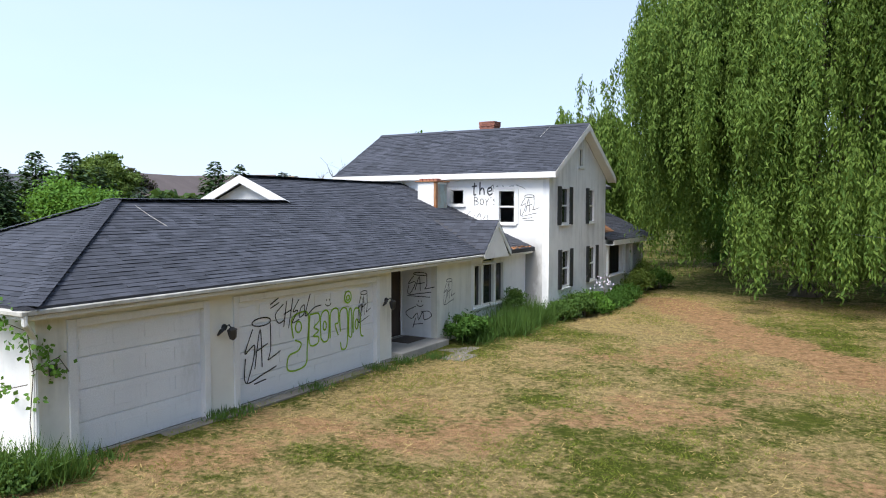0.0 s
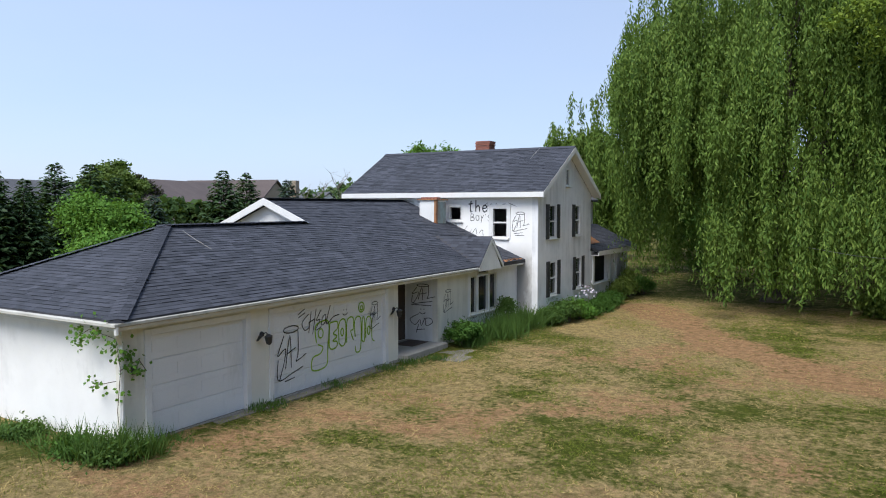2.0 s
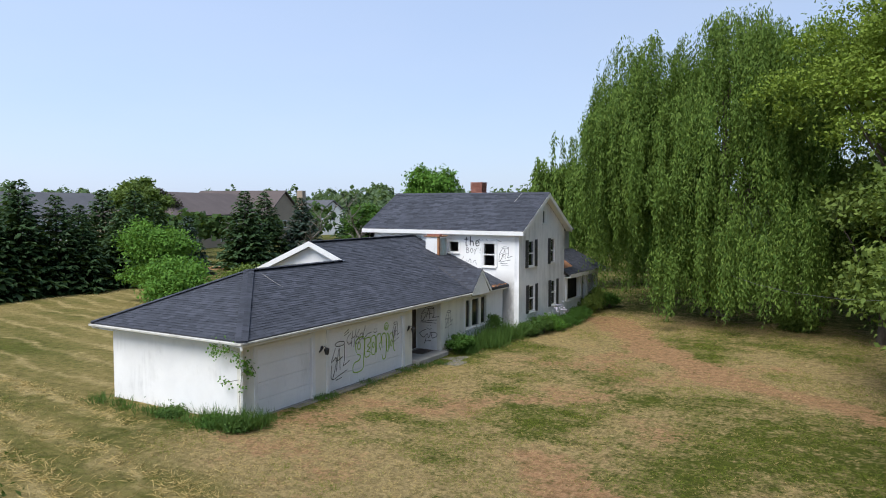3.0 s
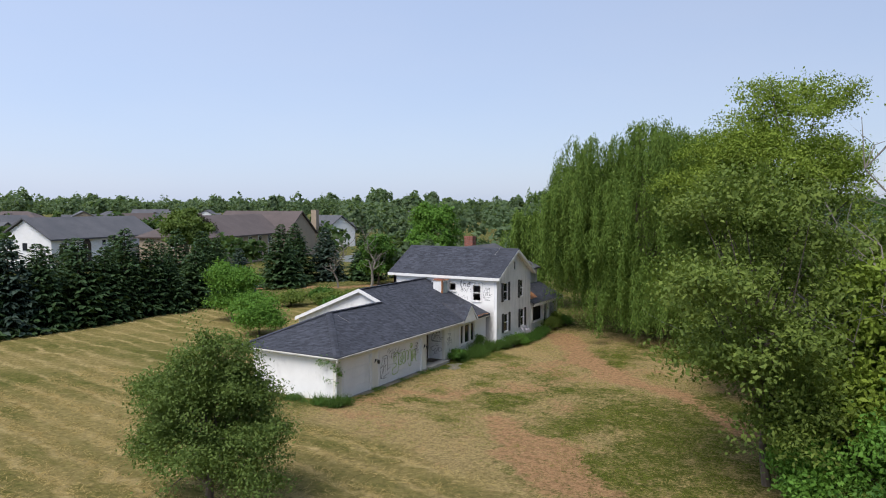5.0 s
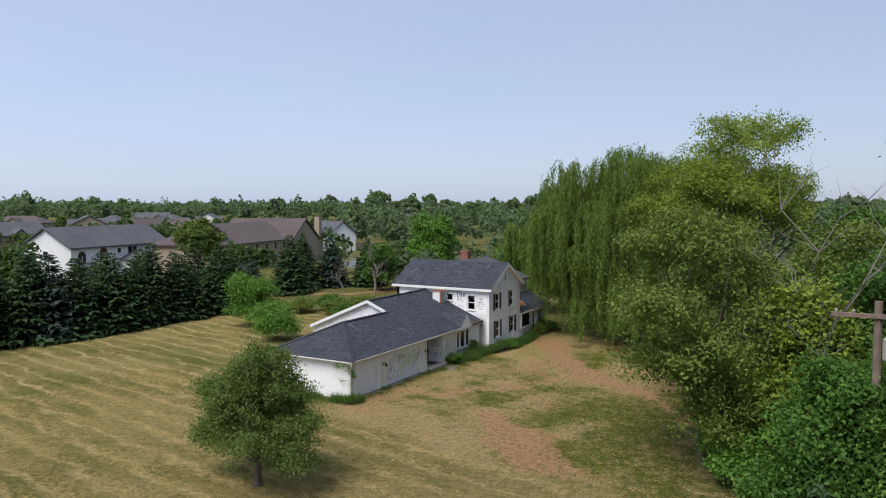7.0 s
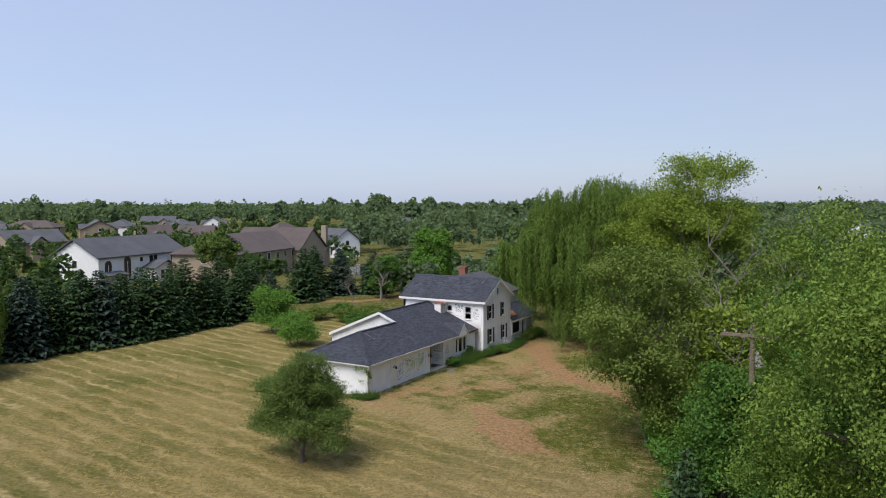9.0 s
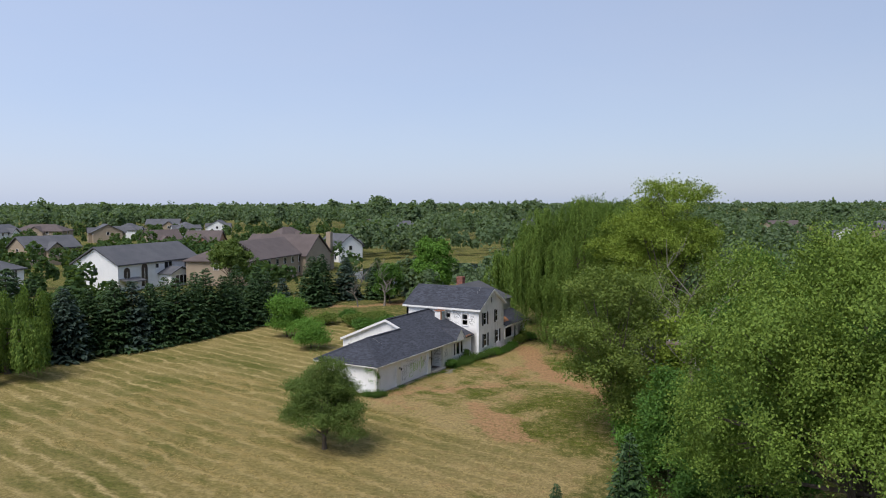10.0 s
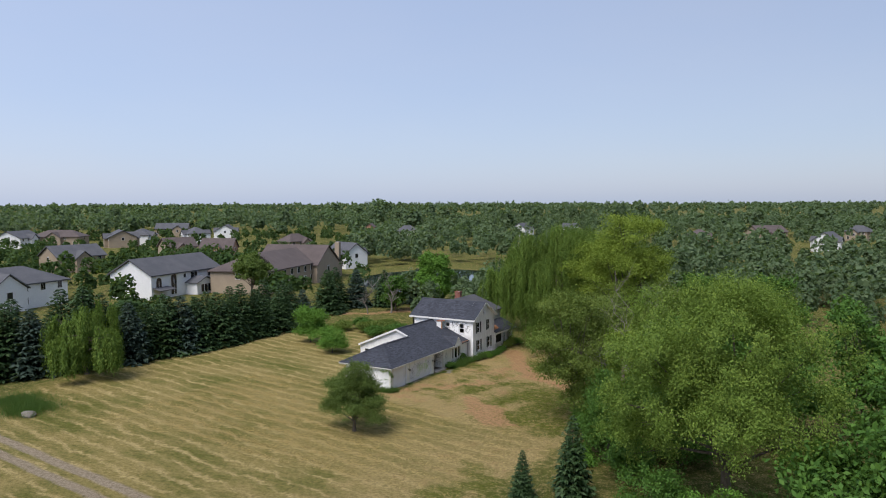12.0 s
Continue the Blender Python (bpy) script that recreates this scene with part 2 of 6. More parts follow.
class Mesh:
    """Points and faces of one part."""

    def __init__(self):
        self.v, self.f = [], []

    def poly(self, *pts):
        i = len(self.v)
        self.v += [tuple(p) for p in pts]
        self.f.append(tuple(range(i, i + len(pts))))
        return self

    def box(self, a, b):
        (x0, y0, z0), (x1, y1, z1) = a, b
        i = len(self.v)
        self.v += [(x, y, z) for z in (z0, z1) for y in (y0, y1) for x in (x0, x1)]
        self.f += [tuple(i + k for k in q) for q in ((0, 2, 3, 1), (4, 5, 7, 6), (0, 1, 5, 4), (2, 6, 7, 3), (0, 4, 6, 2), (1, 3, 7, 5))]
        return self

    def prism(self, pts, d):
        """A closed solid from an outline, thickened by the vector d."""
        i, n = len(self.v), len(pts)
        self.v += [tuple(p) for p in pts] + [tuple(Vector(p) + Vector(d)) for p in pts]
        self.f.append(tuple(range(i, i + n)))
        self.f.append(tuple(range(i + 2 * n - 1, i + n - 1, -1)))
        self.f += [(i + k, i + n + k, i + n + (k + 1) % n, i + (k + 1) % n) for k in range(n)]
        return self

    def tube(self, pts, radii, sides=6):
        """A tapered tube along a line of points."""
        pts = [Vector(p) for p in pts]
        if not hasattr(radii, "__len__"):
            radii = [radii] * len(pts)
        i = len(self.v)
        for k, p in enumerate(pts):
            d = (pts[min(k + 1, len(pts) - 1)] - pts[max(k - 1, 0)]).normalized()
            u = d.orthogonal().normalized() if abs(d.z) < 0.99 else Vector((1, 0, 0))
            if abs(d.z) < 0.99:
                u = d.cross(Vector((0, 0, 1))).normalized()
            w = d.cross(u).normalized()
            for s in range(sides):
                a = 2 * math.pi * s / sides
                self.v.append(tuple(p + (u * math.cos(a) + w * math.sin(a)) * radii[k]))
        for k in range(len(pts) - 1):
            for s in range(sides):
                a, b = i + k * sides + s, i + k * sides + (s + 1) % sides
                self.f.append((a, b, b + sides, a + sides))
        self.f.append(tuple(i + s for s in reversed(range(sides))))
        self.f.append(tuple(i + (len(pts) - 1) * sides + s for s in range(sides)))
        return self

    def data(self, name, material):
        me = bpy.data.meshes.new(name)
        me.from_pydata(self.v, [], self.f)
        me.materials.append(material)
        return me


def part(name, mesh, material, parent=None, label="", bevel=0.0):
    """Links a mesh as one object under a thing or part."""
    me = mesh.data(name, material) if isinstance(mesh, Mesh) else mesh
    if bevel:
        bm = bmesh.new()
        bm.from_mesh(me)
        bmesh.ops.remove_doubles(bm, verts=bm.verts, dist=0.0005)
        bmesh.ops.bevel(bm, geom=[e for e in bm.edges if e.is_manifold and e.calc_face_angle(0) > 0.6], offset=bevel, segments=1, affect="EDGES")
        bm.to_mesh(me)
        bm.free()
    ob = new(name, me)
    ob.parent = parent
    if name in ("crown", "grass_tuft", "leaves", "petals", "dead_leaves"):
        ob["kind"] = "stuff"
    if label:
        tagged(ob, label)
    return ob


def thing(name, label, category, at=(0, 0, 0), turn=0, group="", kind=""):
    ob = new(name)
    ob.empty_display_size = 0.2
    ob.matrix_basis = pose(*at, 0, 0, turn)
    return tagged(ob, label, category, group, kind)


def quads_mesh(name, corners, material):
    """corners: n x 4 x 3 array of separate quads."""
    n = len(corners)
    me = bpy.data.meshes.new(name)
    me.vertices.add(4 * n)
    me.vertices.foreach_set("co", np.asarray(corners, dtype=np.float32).ravel())
    me.loops.add(4 * n)
    me.loops.foreach_set("vertex_index", np.arange(4 * n, dtype=np.int32))
    me.polygons.add(n)
    me.polygons.foreach_set("loop_start", np.arange(0, 4 * n, 4, dtype=np.int32))
    me.update(calc_edges=True)
    me.materials.append(material)
    return me


# ---- foliage ----


def unit(a):
    return a / np.maximum(np.linalg.norm(a, axis=-1, keepdims=True), 1e-9)


def leaf_quads(centres, along, normal, length, width):
    """A pointed four-cornered leaf at each centre."""
    along = unit(along)
    side = unit(np.cross(along, normal))
    up = np.cross(side, along)
    L, W = length[:, None] * 0.5, width[:, None] * 0.5
    bend = up * L * 0.25
    return np.stack([centres - along * L, centres + side * W + bend, centres + along * L, centres - side * W + bend], axis=1)


def crown(rng, lobes, clumps, per, leaf, spread=0.7, shell=0.55, ratio=0.55, droop=0.15):
    """Leaves in clumps through the outer parts of several lobes (x, y, z, rx, ry, rz)."""
    lobes = np.asarray(lobes, dtype=float)
    extra = []
    for lb in lobes:
        for _ in range(11):
            v = unit(rng.normal(size=3))
            v[2] = abs(v[2]) * 1.1 - 0.25
            s = rng.uniform(0.28, 0.5)
            extra.append([*(lb[:3] + v * lb[3:] * rng.uniform(0.62, 0.92)), *(lb[3:] * s)])
    lobes = np.concatenate([lobes * np.array([1, 1, 1, 0.86, 0.86, 0.86]), extra])
    vol = lobes[:, 3] * lobes[:, 4] + lobes[:, 4] * lobes[:, 5]
    pick = rng.choice(len(lobes), clumps, p=vol / vol.sum())
    d = unit(rng.normal(size=(clumps, 3)))
    d[:, 2] = np.where(d[:, 2] < -0.35, -d[:, 2] * 0.6, d[:, 2])
    r = shell + (1.03 - shell) * rng.random(clumps) ** 0.6
    c = lobes[pick, :3] + d * lobes[pick, 3:] * r[:, None]
    size = spread * rng.uniform(0.6, 1.35, clumps)
    n = clumps * per
    off = rng.normal(size=(n, 3)) * 0.5
    off[:, 2] *= 1.25 if droop > 0.5 else 0.65
    centre = np.repeat(c, per, axis=0) + off * np.repeat(size, per)[:, None]
    out = np.repeat(d, per, axis=0)
    along = unit(rng.normal(size=(n, 3)) + out * 0.5 + np.array([0, 0, -droop]))
    nrm = unit(rng.normal(size=(n, 3)) * 0.42 + out * 0.75 + np.array([0, 0, 0.6]))
    L = leaf * rng.uniform(0.6, 1.3, n)
    return leaf_quads(centre, along, nrm, L, L * ratio), c


def limbs(rng, base, tips, radius, trunk_top, lean=0.3):
    """Trunk, and limbs up to some of the clumps."""
    m, boughs = Mesh(), []
    base = Vector(base)
    top = Vector(trunk_top)
    line = [base + (top - base) * k / 5 + Vector((rng.normal(), rng.normal(), 0)) * radius * 0.35 * (0 < k < 5) for k in range(6)]
    m.tube([line[0] - Vector((0, 0, 0.25))] + line, [radius * 1.5, radius * 1.2] + [radius * (1 - 0.11 * k) for k in range(1, 6)], 9)
    for tip in tips:
        tip = Vector(tip)
        k = int(rng.integers(2, 6))
        a = line[k]
        mid = a.lerp(tip, 0.5) + Vector((rng.normal(), rng.normal(), abs(rng.normal()) + 0.3)) * lean
        q = a.lerp(mid, 0.5) + Vector((rng.normal(), rng.normal(), rng.normal())) * lean * 0.3
        r = radius * (0.5 - 0.05 * k)
        boughs.append(Mesh().tube([a, q, mid, mid.lerp(tip, 0.6), tip], [r, r * 0.8, r * 0.6, r * 0.35, r * 0.12], 5))
    return m, boughs


def stand(t, wood, material):
    """The trunk and each limb of a tree."""
    trunk, boughs = wood
    stem = part("trunk", trunk, material, t)
    for b in boughs:
        part("limb", b, material, stem)


def broadleaf(name, label, at, lobes, clumps, per, leaf, material, radius, fork, seed, tips=22, bark=None, category="tree", **kw):
    rng = np.random.default_rng(seed)
    t = thing(name, label, category, at)
    q, c = crown(rng, lobes, clumps, per, leaf, **kw)
    stand(t, limbs(rng, (0, 0, 0), c[rng.choice(len(c), tips)], radius, fork), bark or m_bark)
    part("crown", quads_mesh("crown", q, material), material, t)
    return t


def weeping(name, label, at, domes, strands, per, material, seed, radius, fork, leaf=0.30, floor=0.9, longest=9.0, sheath=0.10):
    """A willow: hanging strands from rounded domes (x, y, z, rx, ry, rz)."""
    rng = np.random.default_rng(seed)
    t = thing(name, label, "tree", at)
    domes = np.asarray(domes, dtype=float)
    w = domes[:, 3] * domes[:, 4]
    bundles = strands // 7
    mounds = max(24, bundles // 5)
    boughs = max(10, mounds // 4)  # each bough carries a few mounds, with dark gaps between boughs
    pick = rng.choice(len(domes), boughs, p=w / w.sum())
    db = unit(rng.normal(size=(boughs, 3)))
    db[:, 2] = np.abs(db[:, 2]) - 0.15
    cb = domes[pick, :3] + db * domes[pick, 3:] * rng.uniform(0.62, 1.0, boughs)[:, None]
    pick = rng.integers(0, boughs, mounds)
    dm = db[pick]
    cm = cb[pick] + rng.normal(size=(mounds, 3)) * np.array([0.55, 0.55, 0.7])
    size_m = rng.uniform(0.6, 1.5, mounds)
    hang_m = np.clip((cm[:, 2] - floor) * np.where(cm[:, 2] < 8.0, rng.uniform(0.85, 1.1, mounds), rng.uniform(0.3, 0.9, mounds)), 1.6, longest)
    pick = rng.choice(mounds, bundles)
    ang, rad = rng.uniform(0, 2 * np.pi, bundles), np.sqrt(rng.random(bundles))
    d = np.stack([np.cos(ang), np.sin(ang), np.zeros(bundles)], axis=1)
    start_b = cm[pick] + d * (rad * size_m[pick])[:, None]
    start_b[:, 2] += 0.8 * size_m[pick] * (1 - rad ** 2)
    hang_b = hang_m[pick] * np.where(cm[pick, 2] < 8.0, rng.uniform(0.8, 1.05, bundles), rng.uniform(0.5, 1.0, bundles))
    start = np.repeat(start_b, 7, axis=0) + rng.normal(size=(bundles * 7, 3)) * np.array([0.12, 0.12, 0.22])
    out = unit(np.repeat(d * rad[:, None] + dm[pick] * np.array([0.8, 0.8, 0]), 7, axis=0))
    hang = np.repeat(hang_b, 7) * rng.uniform(0.75, 1.1, bundles * 7)
    hang = np.minimum(hang, np.maximum(start[:, 2] - floor - rng.random(bundles * 7) * 0.8, 0.5))
    n = len(start)
    s = (np.arange(per)[None, :] + rng.random((n, per))) / per
    arch = 0.45 * (1 - np.exp(-s * 6))
    sway = np.sin(s * 3 + rng.random((n, 1)) * 6) * 0.10
    c = start[:, None, :] + out[:, None, :] * (arch + sway)[:, :, None]
    c[:, :, 2] -= s * hang[:, None] - 0.12 * np.sin(np.minimum(s * 6, np.pi))
    off = rng.normal(size=(n * per, 3)) * np.array([1, 1, 0.4])
    c = c.reshape(-1, 3) + off * sheath
    along = rng.normal(size=(n * per, 3)) * 0.4 + unit(off) * 0.3 + np.array([0, 0, -1.0])
    nrm = rng.normal(size=(n * per, 3)) * 0.35 + unit(off) * 0.9 + np.repeat(out, per, axis=0) * 0.8 + np.array([0, 0, 0.3])
    L = leaf * rng.uniform(0.6, 1.3, n * per)
    q = leaf_quads(c, along, nrm, L, L * 0.30)
    stand(t, limbs(rng, (0, 0, 0), start_b[rng.choice(bundles, 34)], radius, fork, 0.6), m_bark)
    part("crown", quads_mesh("crown", q, material), material, t)
    return t


def spruce_data(seed, material, height=9.0, radius=2.7):
    rng = np.random.default_rng(seed)
    quads = []
    tiers = 30
    for k in range(tiers):
        f = k / (tiers - 1)
        z = 0.4 + (height - 0.5) * f ** 0.92
        r = radius * (1 - f) ** 0.85 * rng.uniform(0.85, 1.1) + 0.12
        count = int(5 + 7 * (1 - f))
        for a in np.arange(count) * 2 * np.pi / count + rng.random() * 6:
            a += rng.normal() * 0.15
            zj = z + rng.normal() * 0.12
            rr = r * rng.uniform(0.72, 1.12)
            m = int(3 + 6 * (1 - f))
            s = np.linspace(0.25, 1, m)
            d = np.array([np.cos(a), np.sin(a), 0])
            side = np.array([-d[1], d[0], 0])
            c = d * (rr * s)[:, None] + np.array([0, 0, 1]) * (zj - 0.28 * rr * s * (1 - f) + 0.25 * rr * s * f + 0.16 * rr * s ** 3)[:, None]
            for sg in (-1, 1):
                al = d * 0.8 + side * sg * 0.75 + np.array([0, 0, -0.35]) + rng.normal(size=(m, 3)) * 0.18
                L = (0.38 + 0.48 * (1 - f)) * rng.uniform(0.8, 1.3, m)
                quads.append(leaf_quads(c + al * L[:, None] * 0.4, al, np.array([0, 0, 1.0]) + rng.normal(size=(m, 3)) * 0.35, L, L * 0.42))
    trunk = Mesh().tube([(0, 0, -0.2), (0, 0, height * 0.5), (0, 0, height * 0.97)], [0.18, 0.11, 0.02], 7)
    return trunk.data("trunk", m_bark), quads_mesh("crown", np.concatenate(quads), material)


def shrub(name, label, at, lobes, clumps, per, leaf, material, seed, category="shrub", **kw):
    rng = np.random.default_rng(seed)
    t = thing(name, label, category, at)
    q, c = crown(rng, lobes, clumps, per, leaf, **kw)
    m = Mesh()
    for tip in c[rng.choice(len(c), 7)]:
        m.tube([(rng.normal() * 0.08, rng.normal() * 0.08, -0.05), Vector(tip) * 0.5 + Vector((0, 0, 0.1)), tip], [0.025, 0.015, 0.006], 5)
    part("stem", m, m_bark, t)
    part("leaves", quads_mesh("leaves", q, material), material, t)
    return t


# ---- ground ----


def seg_dist(x, y, pts):
    best = np.full(np.shape(x), 1e9)
    for (ax, ay), (bx, by) in zip(pts, pts[1:]):
        dx, dy = bx - ax, by - ay
        s = np.clip(((x - ax) * dx + (y - ay) * dy) / (dx * dx + dy * dy), 0, 1)
        best = np.minimum(best, np.hypot(x - ax - s * dx, y - ay - s * dy))
    return best


rngw = np.random.default_rng(5)
WAVES = [(rngw.normal(size=2) * k, rngw.random() * 6.28, 1 / k ** 0.6) for k in (0.18, 0.25, 0.35, 0.5, 0.7, 1.0, 1.4, 2.0, 2.8) for _ in range(3)]


def ripple(x, y):
    """A smooth random field about 0, roughly -1 to 1."""
    s = sum(a * np.sin(k[0] * x + k[1] * y + p) for k, p, a in WAVES)
    return s / 7.0


TRACK = [(-7.5, 31.5), (-5.0, 28.0), (-3.4, 24.5), (0.5, 19.3), (5.0, 17.5), (9, 12)]
BARE = [(-9.0, 8.0), (-5.5, 12.5), (-2.0, 14.5), (-3.0, 18.5), (-6.5, 19.0)]
MULCH = [(-57, 46), (-50, 47.5), (-44, 51), (-40, 57)]
BARE2 = [(-2.5, 8.5), (0.7, 5.0), (3.5, 2.8), (6.7, 0.8)]
DRIVE = [(-90, -18.5), (-31, -24.7), (-11.5, -26.9), (12, -29.5), (60, -34)]


def zones(x, y):
    """How dry, bare, mown-hay and shaded-moist the ground is, 0 to 1 each."""
    n = ripple(x, y)
    line = y - (3.6 - 0.12 * (x + 10)) + n * 1.2
    hay = np.clip(-line / 1.6 + 0.5, 0, 1)
    behind = np.clip((-12.5 - x) / 2, 0, 1) * np.clip((36 - y + 0.35 * (x + 40)) / 3, 0, 1)
    hay = np.clip(np.maximum(hay, behind), 0, 1) * np.clip((x + 50 + 0.1 * y) / 3, 0, 1) * np.clip((75 + y) / 10, 0, 1) * np.clip((13 - x + n * 3) / 9, 0, 1)
    bare = np.clip(1.5 - seg_dist(x, y, TRACK) / 1.0 + n * 0.6, 0, 1)
    bare = np.maximum(bare, np.clip(1.2 - seg_dist(x, y, BARE) / 3.2 + n * 0.9, 0, 0.9))
    bare = np.maximum(bare, np.clip(0.9 - seg_dist(x, y, BARE2) / 1.5 + n * 0.9, 0, 0.8))
    bare = bare * np.clip(1 - hay, 0, 1)
    gravel = np.clip(1.35 - np.abs(seg_dist(x, y, DRIVE) - 0.9) / 0.6, 0, 1)
    moist = np.clip((x + 5) / 9, 0, 1) * np.clip((5 - y) / 6, 0, 1)
    hay = hay * (1 - 0.5 * moist)
    green = np.clip(1.15 - 0.85 * np.hypot((x - 4.5) / 5.8, (y - 9) / 8.0) + n * 0.5, 0, 0.95)
    green = np.maximum(green, np.clip(1.0 - 0.8 * np.hypot((x - 1.0) / 7.0, (y - 25.5) / 6.0) + n * 0.6, 0, 0.85))
    lawn = np.clip((x + 12.5) / 1.5, 0, 1) * np.clip((12 - x) / 2, 0, 1) * np.clip((36 - y) / 4, 0, 1)
    wallside = np.clip(1 - (x + 10.8) / 1.6, 0, 1) * (y > 5)
    dry = lawn * np.clip(0.90 + 0.8 * n - green * 1.35 - wallside * 0.7 - moist * 0.55, 0, 1)
    bare = np.maximum(bare, np.clip(1.2 - seg_dist(x, y, MULCH) / 3.0 + n * 0.4, 0, 1))
    return dry, bare, hay, gravel, lawn


def spaced(lo, a, b, hi, fine, coarse):
    left = a - np.cumsum(fine * 1.12 ** np.arange(coarse))
    right = b + np.cumsum(fine * 1.12 ** np.arange(coarse))
    return np.concatenate([left[::-1], np.arange(a, b, fine), right])


gx = spaced(0, -52, 24, 0, 0.5, 60)
gy = spaced(0, -34, 44, 0, 0.5, 60)
GX, GY = np.meshgrid(gx, gy, indexing="ij")
gz = 0.03 * ripple(GX * 1.5, GY * 1.5) * (np.hypot(GX, GY) < 90)
pond = np.hypot(((GX + 66) * 0.9 + (GY - 108) * 0.44) / 17, (-(GX + 66) * 0.44 + (GY - 108) * 0.9) / 27)
gz = np.where(pond < 1.1, gz - 1.2 * np.clip((1.1 - pond) / 0.3, 0, 1), gz)
nx, ny = len(gx), len(gy)
gm = bpy.data.meshes.new("ground")
idx = np.arange(nx * ny).reshape(nx, ny)
faces = np.stack([idx[:-1, :-1], idx[1:, :-1], idx[1:, 1:], idx[:-1, 1:]], axis=-1).reshape(-1, 4)
gm.vertices.add(nx * ny)
gm.vertices.foreach_set("co", np.stack([GX, GY, gz], axis=-1).astype(np.float32).ravel())
gm.loops.add(faces.size)
gm.loops.foreach_set("vertex_index", faces.astype(np.int32).ravel())
gm.polygons.add(len(faces))
gm.polygons.foreach_set("loop_start", np.arange(0, faces.size, 4, dtype=np.int32))
gm.update(calc_edges=True)
for nm, val in zip(("dry", "bare", "hay", "gravel", "lawn"), zones(GX, GY)):
    at = gm.attributes.new(nm, "FLOAT", "POINT")
    at.data.foreach_set("value", np.asarray(val, dtype=np.float32).ravel())


def ground_material():
    n = Nodes("grassland")
    big, mid, fine, blade = n.noise(0.25, 5), n.noise(1.9, 6, 0.7), n.noise(8, 6, 0.7), n.noise(38, 4, 0.7)
    clump = n.noise(3.4, 7, 0.72)
    wide = n.noise(0.75, 6, 0.7)
    green = n.mix(n.ramp(fine, 0.35, 0.65), (0.075, 0.105, 0.014), (0.150, 0.168, 0.027))
    straw = n.mix(n.ramp(fine, 0.35, 0.65), (0.335, 0.250, 0.104), (0.60, 0.455, 0.220))
    soil = n.mix(n.ramp(fine, 0.35, 0.65), (0.41, 0.220, 0.108), (0.61, 0.380, 0.205))
    meadow = n.mix(n.ramp(big, 0.35, 0.65), (0.080, 0.105, 0.022), (0.125, 0.140, 0.030))
    c = n.mix(n.attr("lawn"), meadow, green)
    tuft = n.math("ADD", n.math("MULTIPLY", n.attr("dry"), 1.3), n.math("MULTIPLY", n.math("SUBTRACT", n.math("ADD", n.math("MULTIPLY", wide, 0.8), n.math("ADD", mid, fine)), 1.4), 2.1))
    c = n.mix(n.ramp(tuft, -0.08, 0.66), c, straw)
    c = n.mix(n.math("MULTIPLY", n.attr("dry"), n.ramp(n.math("ADD", n.math("MULTIPLY", wide, 0.7), n.math("MULTIPLY", fine, 0.5)), 0.64, 0.74)), c, soil)
    bare = n.math("ADD", n.attr("bare"), n.math("MULTIPLY", n.math("SUBTRACT", n.math("ADD", mid, fine), 1.0), 1.8))
    c = n.mix(n.ramp(bare, 0.35, 0.72), c, soil)
    c = n.mix(n.math("MULTIPLY", n.attr("lawn"), n.math("MULTIPLY", n.ramp(clump, 0.55, 0.70), 0.8)), c, green)
    # windrows of cut hay
    sep = n.node("ShaderNodeSeparateXYZ", Vector=n.pos)
    across = n.math("ADD", n.math("MULTIPLY", sep.outputs[1], 0.985), n.math("MULTIPLY", sep.outputs[0], 0.165))
    across = n.math("ADD", across, n.math("MULTIPLY", n.noise(0.22, 3), 2.2))
    across = n.math("ADD", across, n.math("MULTIPLY", n.noise(0.9, 6, 0.6), 1.5))
    row = n.math("SINE", n.math("MULTIPLY", across, 2 * math.pi / 1.75))
    row = n.math("SUBTRACT", n.math("MULTIPLY", n.math("POWER", n.math("ADD", n.math("MULTIPLY", row, 0.5), 0.5), 5.0), 1.9), 0.55)
    row = n.math("ADD", row, n.math("MULTIPLY", n.math("SUBTRACT", n.noise(2.2, 8, 0.75, (0.6, 1.5, 1)), 0.5), 5.5))
    row = n.math("MULTIPLY", row, n.ramp(n.noise(0.35, 4, 0.6), 0.30, 0.62))
    stub = n.mix(n.ramp(fine, 0.3, 0.7), (0.230, 0.190, 0.060), (0.385, 0.300, 0.110))
    wind = n.mix(n.ramp(fine, 0.3, 0.7), (0.46, 0.355, 0.148), (0.70, 0.550, 0.265))
    hay = n.mix(n.ramp(row, -0.8, 1.6), stub, wind)
    patch = n.math("ADD", n.math("MULTIPLY", row, -0.35), n.math("MULTIPLY", n.math("SUBTRACT", n.noise(0.11, 5, 0.65, (0.7, 1.6, 1)), 0.42), 4.5))
    patch = n.math("ADD", patch, n.math("MULTIPLY", n.math("SUBTRACT", fine, 0.5), 1.6))
    hay = n.mix(n.math("MULTIPLY", n.ramp(patch, 0.15, 1.2), 0.9), hay, (0.120, 0.140, 0.026))
    c = n.mix(n.attr("hay"), c, hay)
    grav = n.mix(n.ramp(blade, 0.3, 0.7), (0.30, 0.235, 0.165), (0.48, 0.395, 0.290))
    c = n.mix(n.ramp(n.math("ADD", n.attr("gravel"), n.math("MULTIPLY", n.math("SUBTRACT", fine, 0.5), 0.9)), 0.4, 0.7), c, grav)
    grain = n.noise(3.2, 9, 0.8)
    c = n.mix(n.ramp(grain, 0.36, 0.56), n.mix(0.55, c, (0.045, 0.042, 0.012)), c)
    c = n.mix(n.ramp(blade, 0.35, 0.75), n.mix(0.36, c, (0.02, 0.02, 0.008)), c)
